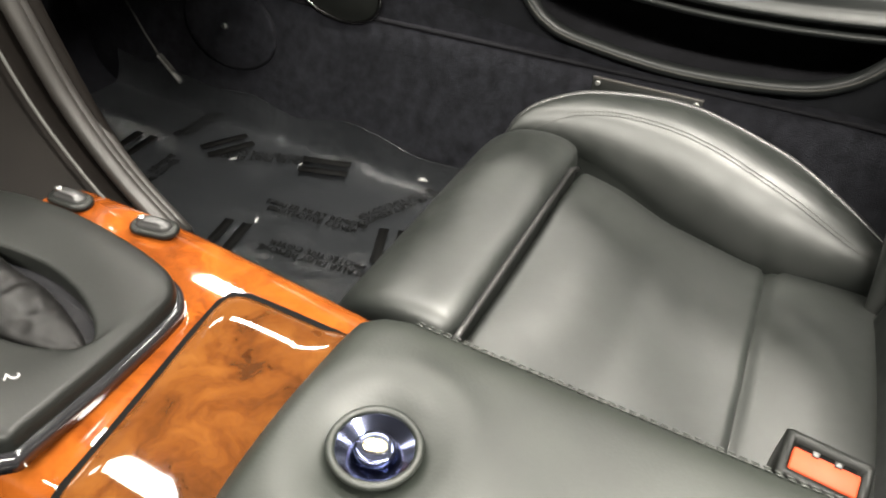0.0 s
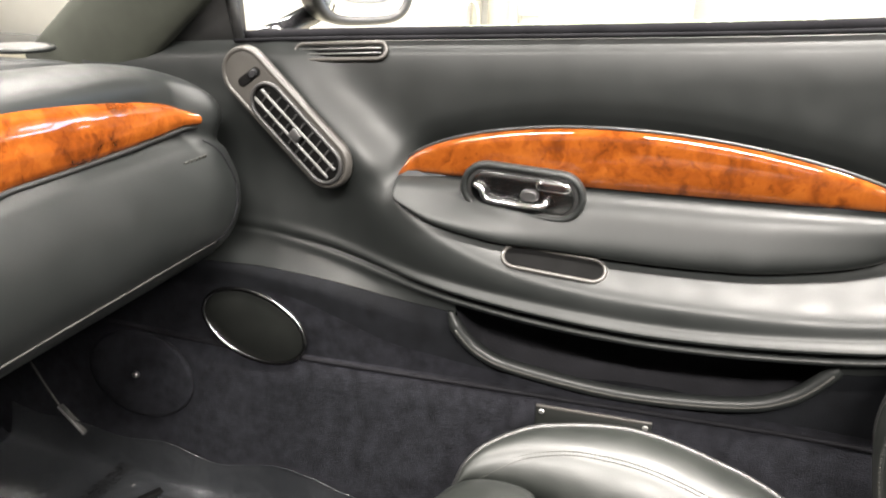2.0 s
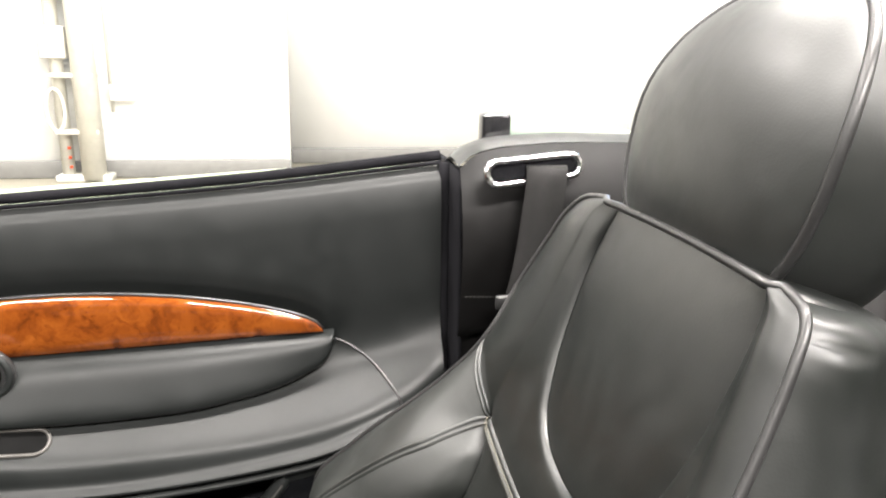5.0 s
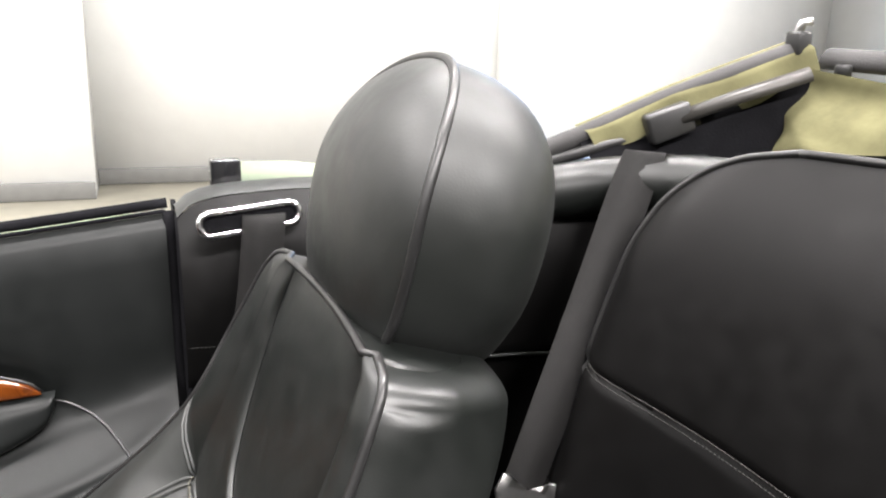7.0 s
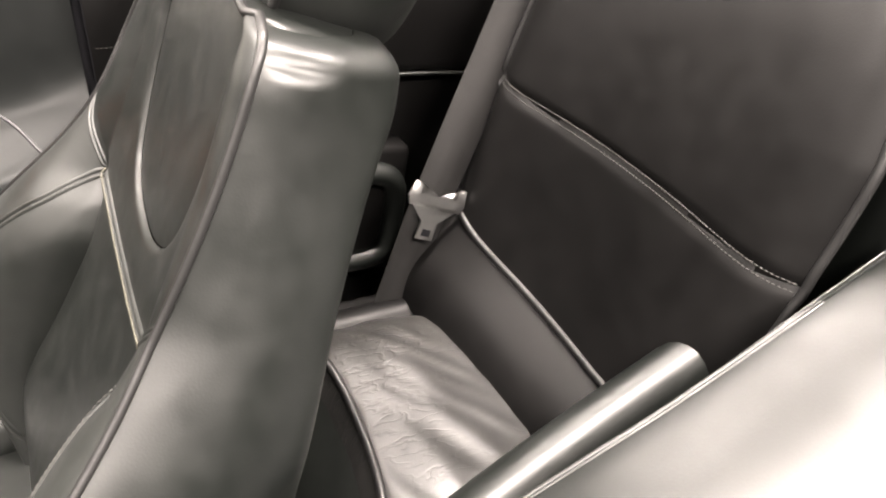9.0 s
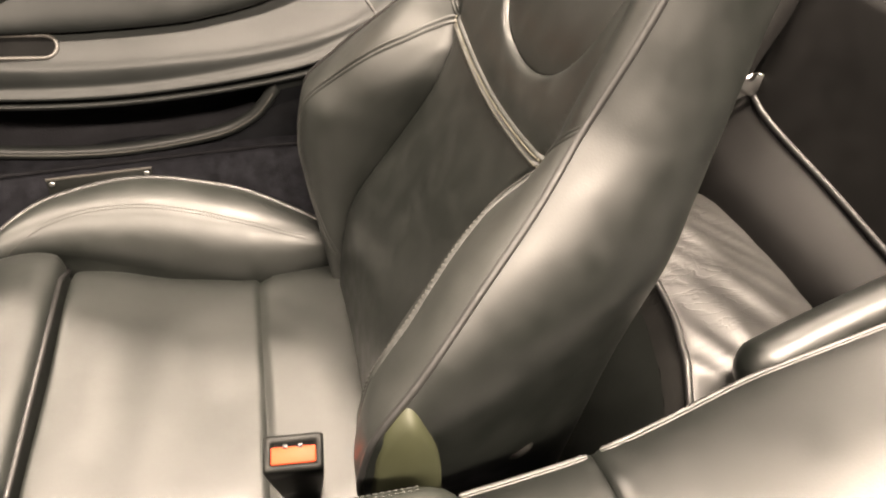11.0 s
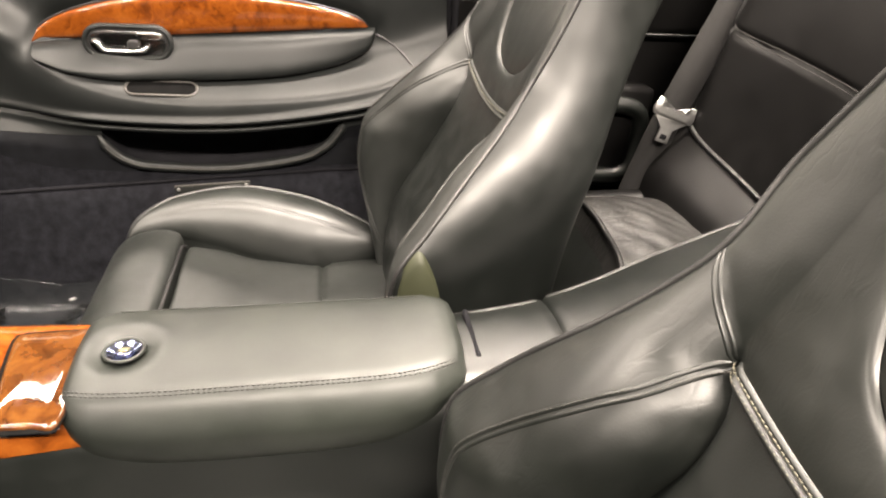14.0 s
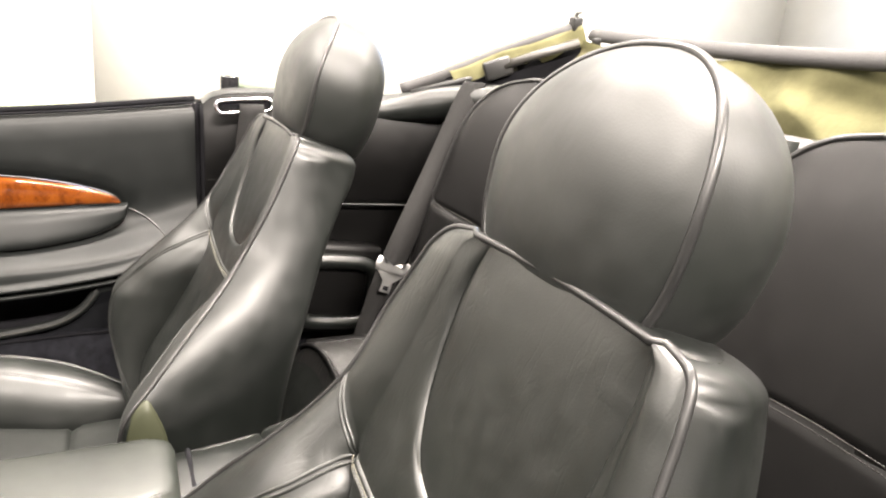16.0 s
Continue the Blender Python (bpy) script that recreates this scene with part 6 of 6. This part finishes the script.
# ---- rear deck and folded roof ----
def rear_deck():
    d = thing("rear_deck", "black leather rear deck behind the seats", "rear deck", kind="structure", at=(1.0, CY, 0.9))
    o = d.location

    def F(y, t):
        x = 0.92 + 0.34 * t
        side = abs(y - CY) / 0.72
        z = 0.900 + 0.03 * side**2 + 0.03 * math.sin(math.pi * min(1, 3 * t)) - 0.03 * t
        return Vector((x + 0.02 * (1 - side), y, z)) - o

    sheet("deck_cover", F, np.linspace(-0.55, 0.90, 40), np.linspace(0, 1, 16), LEATHER, d)
    for sg in (1, -1):
        line = curve([(0.60, 0.700, 0.880), (0.72, 0.688, 0.886), (0.81, 0.655, 0.905), (0.875, 0.600, 0.921), (0.925, 0.50, 0.930), (0.95, 0.33, 0.930), (0.955, 0.0, 0.928)], 50)
        part("deck_roll", tube_bm([Vector((x, CY + sg * d2, z)) - o for x, d2, z in line], lambda q: 0.012 + 0.024 * min(1, 3 * q), n=18), LEATHER, d, "padded leather roll along the deck")
    part("front_wall", box_bm(0.90 - 1.0, -0.55 - CY, 0.20 - 0.9, 0.93 - 1.0, 0.90 - CY, 0.90 - 0.9, 0.01), LEATHER_SHADED, d)
    part("centre_panel", loft_bm([[Vector((0.875 + 0.05 * (z - 0.6), y, z)) - o for y, z in ((CY - 0.165, z), (CY - 0.12, z), (CY + 0.12, z), (CY + 0.165, z))] + [Vector((0.93, CY + 0.165, z)) - o, Vector((0.93, CY - 0.165, z)) - o] for z in np.linspace(0.45, 0.962, 12)]), LEATHER, d, "leather panel between the rear backrests")


rear_deck()


def folded_roof():
    r = thing("folded_soft_top", "khaki canvas soft top folded behind the seats", "soft top", at=(1.15, CY, 0.93))
    o = r.location
    rails = {1: 0.0, -1: 0.0}
    for sg in (1, -1):
        Y = lambda y: CY + sg * (y - CY)
        tube("side_rail", [Vector((x, Y(y), z)) - o for x, y, z in curve([(0.775, 0.905, 0.930), (0.86, 0.88, 0.965), (0.97, 0.83, 1.022), (1.10, 0.76, 1.085)], 20)], 0.014, GREY_CANVAS, r, "grey canvas-covered roof rail", n=10)
        tube("link_arm", [Vector((x, Y(y), z)) - o for x, y, z in ((0.965, 0.798, 1.000), (1.03, 0.765, 1.030), (1.10, 0.725, 1.060))], 0.011, TRIM_GREY, r, "grey painted steel roof link", squash=0.7)
        tube("lower_link", [Vector((x, Y(y), z)) - o for x, y, z in ((0.79, 0.885, 0.925), (0.90, 0.85, 0.962), (1.0, 0.80, 0.995))], 0.008, PLASTIC, r)
        part("pivot_block", box_bm(-0.03, -0.012, -0.02, 0.03, 0.012, 0.02, 0.005), PLASTIC, r).matrix_local = Matrix.Translation(Vector((0.955, Y(0.806), 0.993)) - o) @ pose(0, 0, 0, 0, -22, -20 * sg)
        for x, y, z in ((0.935, 0.812, 0.995), (0.97, 0.806, 0.985), (0.80, 0.876, 0.918)):
            part("bolt", slab_bm([(0.006 * math.cos(a), 0.006 * math.sin(a)) for a in (math.tau * k / 12 for k in range(12))], 0.006, 0.002, Matrix.Translation(Vector((x, Y(y), z)) - o) @ pose(0, 0, 0, 90 * sg, 0, 0)), STEEL, r)
        part("hook_block", box_bm(-0.012, -0.012, 0.0, 0.012, 0.012, 0.030, 0.004), PLASTIC, r).location = Vector((1.105, Y(0.755), 1.082)) - o
        tube("latch_hook", [Vector((1.10, Y(0.755), 1.10)) - o, Vector((1.102, Y(0.75), 1.122)) - o, Vector((1.112, Y(0.745), 1.124)) - o], 0.006, STEEL, r)
        part("rubber_stop", slab_bm([(0.010 * math.cos(a), 0.010 * math.sin(a)) for a in (math.tau * k / 14 for k in range(14))], 0.018, 0.004, Matrix.Translation(Vector((1.125, Y(0.70), 1.055)) - o)), RUBBER, r)

        def flap(s, t):
            x = 0.865 + 0.245 * s
            y = spl(x, [0.775, 0.86, 0.97, 1.11], [0.905, 0.88, 0.83, 0.755])
            z = spl(x, [0.775, 0.86, 0.97, 1.11], [0.930, 0.965, 1.022, 1.089])
            over = math.sin(0.5 * math.pi * min(1, 4 * t))
            return Vector((x + 0.012 * t, Y(y + 0.010 - 0.026 * over - 0.012 * t + 0.004 * math.sin(23 * s) * t), z + 0.0155 - (0.026 + 0.030 * s + 0.008 * math.sin(12 * s)) * t)) - o

        # added dark sheet that stands for the shaded void behind the flap
        def backing(s, t):
            x = 0.86 + 0.25 * s
            y = spl(x, [0.775, 0.86, 0.97, 1.11], [0.905, 0.88, 0.83, 0.755])
            z = spl(x, [0.775, 0.86, 0.97, 1.11], [0.930, 0.965, 1.022, 1.089])
            return Vector((x + 0.03 * t, Y(y - 0.012 - 0.05 * t), z + (0.90 - z) * t)) - o

        sheet("gap_backing", backing, np.linspace(0, 1, 16), np.linspace(0, 1, 8), DARK_VOID, r, "dark backing sheet added to close the shaded gap under the roof rail")
        sheet("side_flap", flap, np.linspace(0, 1, 24), np.linspace(0, 1, 10), CANVAS, r, "khaki canvas side flap")
    bow = [Vector((1.115 + 0.03 * math.cos(math.pi * k), y, 1.062 + 0.018 * abs(2 * k - 1) ** 2)) - o for k, y in zip(np.linspace(0, 1, 30), np.linspace(CY + 0.57, CY - 0.57, 30))]
    tube("front_bow", [Vector((q.x, q.y, q.z)) for q in bow], 0.016, GREY_CANVAS, r, "dark front bow of the folded roof", n=12, squash=0.7)

    def drape(y, t):
        k = (y - CY) / 0.56
        fold = 0.034 * abs(math.sin(11 * y + 3.2 * t)) * t + 0.010 * math.sin(37 * y - 5 * t) * t + 0.014 * noise.noise(Vector((y * 9, t * 4, 0.4)))
        x = 1.12 - 0.10 * t * (1 - 0.3 * t) + fold
        z = 1.045 + 0.018 * k * k - 0.15 * t + 0.010 * math.sin(9 * y)
        return Vector((x, y, z)) - o

    sheet("canvas_drape", drape, np.linspace(CY - 0.58, CY + 0.58, 120), np.linspace(0, 1, 26), CANVAS, r, "crumpled khaki canvas hanging from the bow")
    sheet("canvas_stack", lambda y, t: Vector((1.12 + 0.45 * t, y, 1.04 - 0.10 * t * t + 0.012 * math.sin(13 * y + 9 * t))) - o, np.linspace(CY - 0.58, CY + 0.58, 50), np.linspace(0, 1, 20), CANVAS, r)


folded_roof()


# ---- windscreen pillar and outside mirror ----
def pillar_and_mirror():
    p = thing("windscreen_pillar", "black windscreen pillar with rubber seal", "pillar", kind="structure", at=(-0.65, 0.95, 0.80))
    o = p.location
    rings = []
    for t in np.linspace(-0.14, 1, 14):
        c = Vector((-0.83 + 0.62 * t, 0.955 - 0.10 * t, 0.775 + 0.46 * t - 0.08 * t * t))
        w = 0.055 - 0.02 * t
        rings.append([c + Vector((w * math.cos(a) * 0.9, 0.020 * math.sin(a), -w * math.cos(a) * 0.9)) - o for a in (math.tau * k / 14 for k in range(14))])
    part("pillar_trim", loft_bm(rings), PILLAR_TRIM, p, "grey-green vinyl pillar trim")
    tri = [(-0.82, 0.775), (-0.60, 0.795), (-0.605, 0.90), (-0.66, 0.91)]
    part("sail_panel", loft_bm([[Vector((x, 0.955, z)) - o for x, z in tri], [Vector((x, 0.975, z)) - o for x, z in tri]]), PLASTIC, p)
    tube("channel_seal", [Vector((-0.598, 0.957, 0.795)) - o, Vector((-0.612, 0.955, 0.87)) - o, Vector((-0.625, 0.952, 0.93)) - o], 0.007, RUBBER, p)
    m = thing("door_mirror", "black outside door mirror with bright glass", "mirror", at=(-0.50, 1.13, 0.893))
    rot = pose(0, 0, 0, 0, 0, 0) @ pose(0, 0, 0, 90, 0, 62)
    el = [(0.094 * math.copysign(abs(math.cos(a)) ** 0.55, math.cos(a)), 0.079 * math.copysign(abs(math.sin(a)) ** 0.55, math.sin(a))) for a in (math.tau * k / 40 for k in range(40))]
    part("housing", loft_bm([[rot @ Vector((x * f, y * f, z)) for x, y in el] for f, z in ((0.55, -0.07), (0.8, -0.06), (0.97, -0.03), (1.0, 0.0), (0.985, 0.007), (0.93, 0.010), (0.86, 0.008), (0.83, 0.003))]), PLASTIC, m)
    part("mirror_glass", slab_bm([(x * 0.835, y * 0.835) for x, y in el], 0.002, 0.0006, rot @ Matrix.Translation((0, 0, 0.004))), MIRROR, m, "mirror glass")
    tube("arm", [(-0.05, 0.0, -0.05), (-0.09, -0.08, -0.085), (-0.10, -0.14, -0.10)], 0.016, GLOSS, m)


pillar_and_mirror()


# ---- plain body that closes the car round the cabin ----
def body():
    b = thing("car_body", "dark painted convertible car body", "car", at=(0, CY, 0.1))
    o = b.location
    part("driver_side", loft_bm([[Vector((x, y, z)) - o for y, z in ((-0.58, 0.16), (-0.60, 0.70), (-0.59, ztop(min(x, 0.35)) - 0.01), (-0.64, ztop(min(x, 0.35)) - 0.005), (-0.70, 0.60), (-0.66, 0.16))] for x in np.linspace(-1.1, 1.2, 30)]), PAINT, b, "driver's side of the body")
    part("passenger_quarter", loft_bm([[Vector((x, y, z)) - o for y, z in ((0.985, 0.16), (0.99, 0.60), (0.995, 0.868), (1.02, 0.86), (1.06, 0.60), (1.00, 0.16))] for x in np.linspace(0.36, 1.7, 20)]), PAINT, b, "rear wing of the body")
    part("bonnet", loft_bm([[Vector((x, y, z)) - o for y, z in ((-0.66, 0.16), (-0.68, 0.62), (-0.45, 0.775 - 0.08 * (x + 1.1) ** 2), (CY, 0.79 - 0.08 * (x + 1.1) ** 2), (0.80, 0.775 - 0.08 * (x + 1.1) ** 2), (1.03, 0.62), (1.0, 0.16))] for x in np.linspace(-2.6, -1.06, 14)]), PAINT, b, "bonnet and nose of the body")
    part("tail", loft_bm([[Vector((x, y, z)) - o for y, z in ((-0.66, 0.20), (-0.68, 0.62), (-0.45, 0.90 - 0.12 * (x - 1.2) ** 2), (CY, 0.93 - 0.12 * (x - 1.2) ** 2), (0.80, 0.90 - 0.12 * (x - 1.2) ** 2), (1.03, 0.62), (1.0, 0.20))] for x in np.linspace(1.26, 2.1, 10)]), PAINT, b, "tail of the body")
    for x in (-1.75, 1.35):
        for y in (-0.62, 0.96):
            wh = part("wheel", loft_bm([[Vector((x + r * math.cos(a), y + s, 0.32 + r * math.sin(a))) - o for a in (math.tau * k / 28 for k in range(28))] for r, s in ((0.20, -0.10), (0.31, -0.09), (0.32, -0.05), (0.32, 0.05), (0.31, 0.09), (0.20, 0.10))]), RUBBER, b)


body()
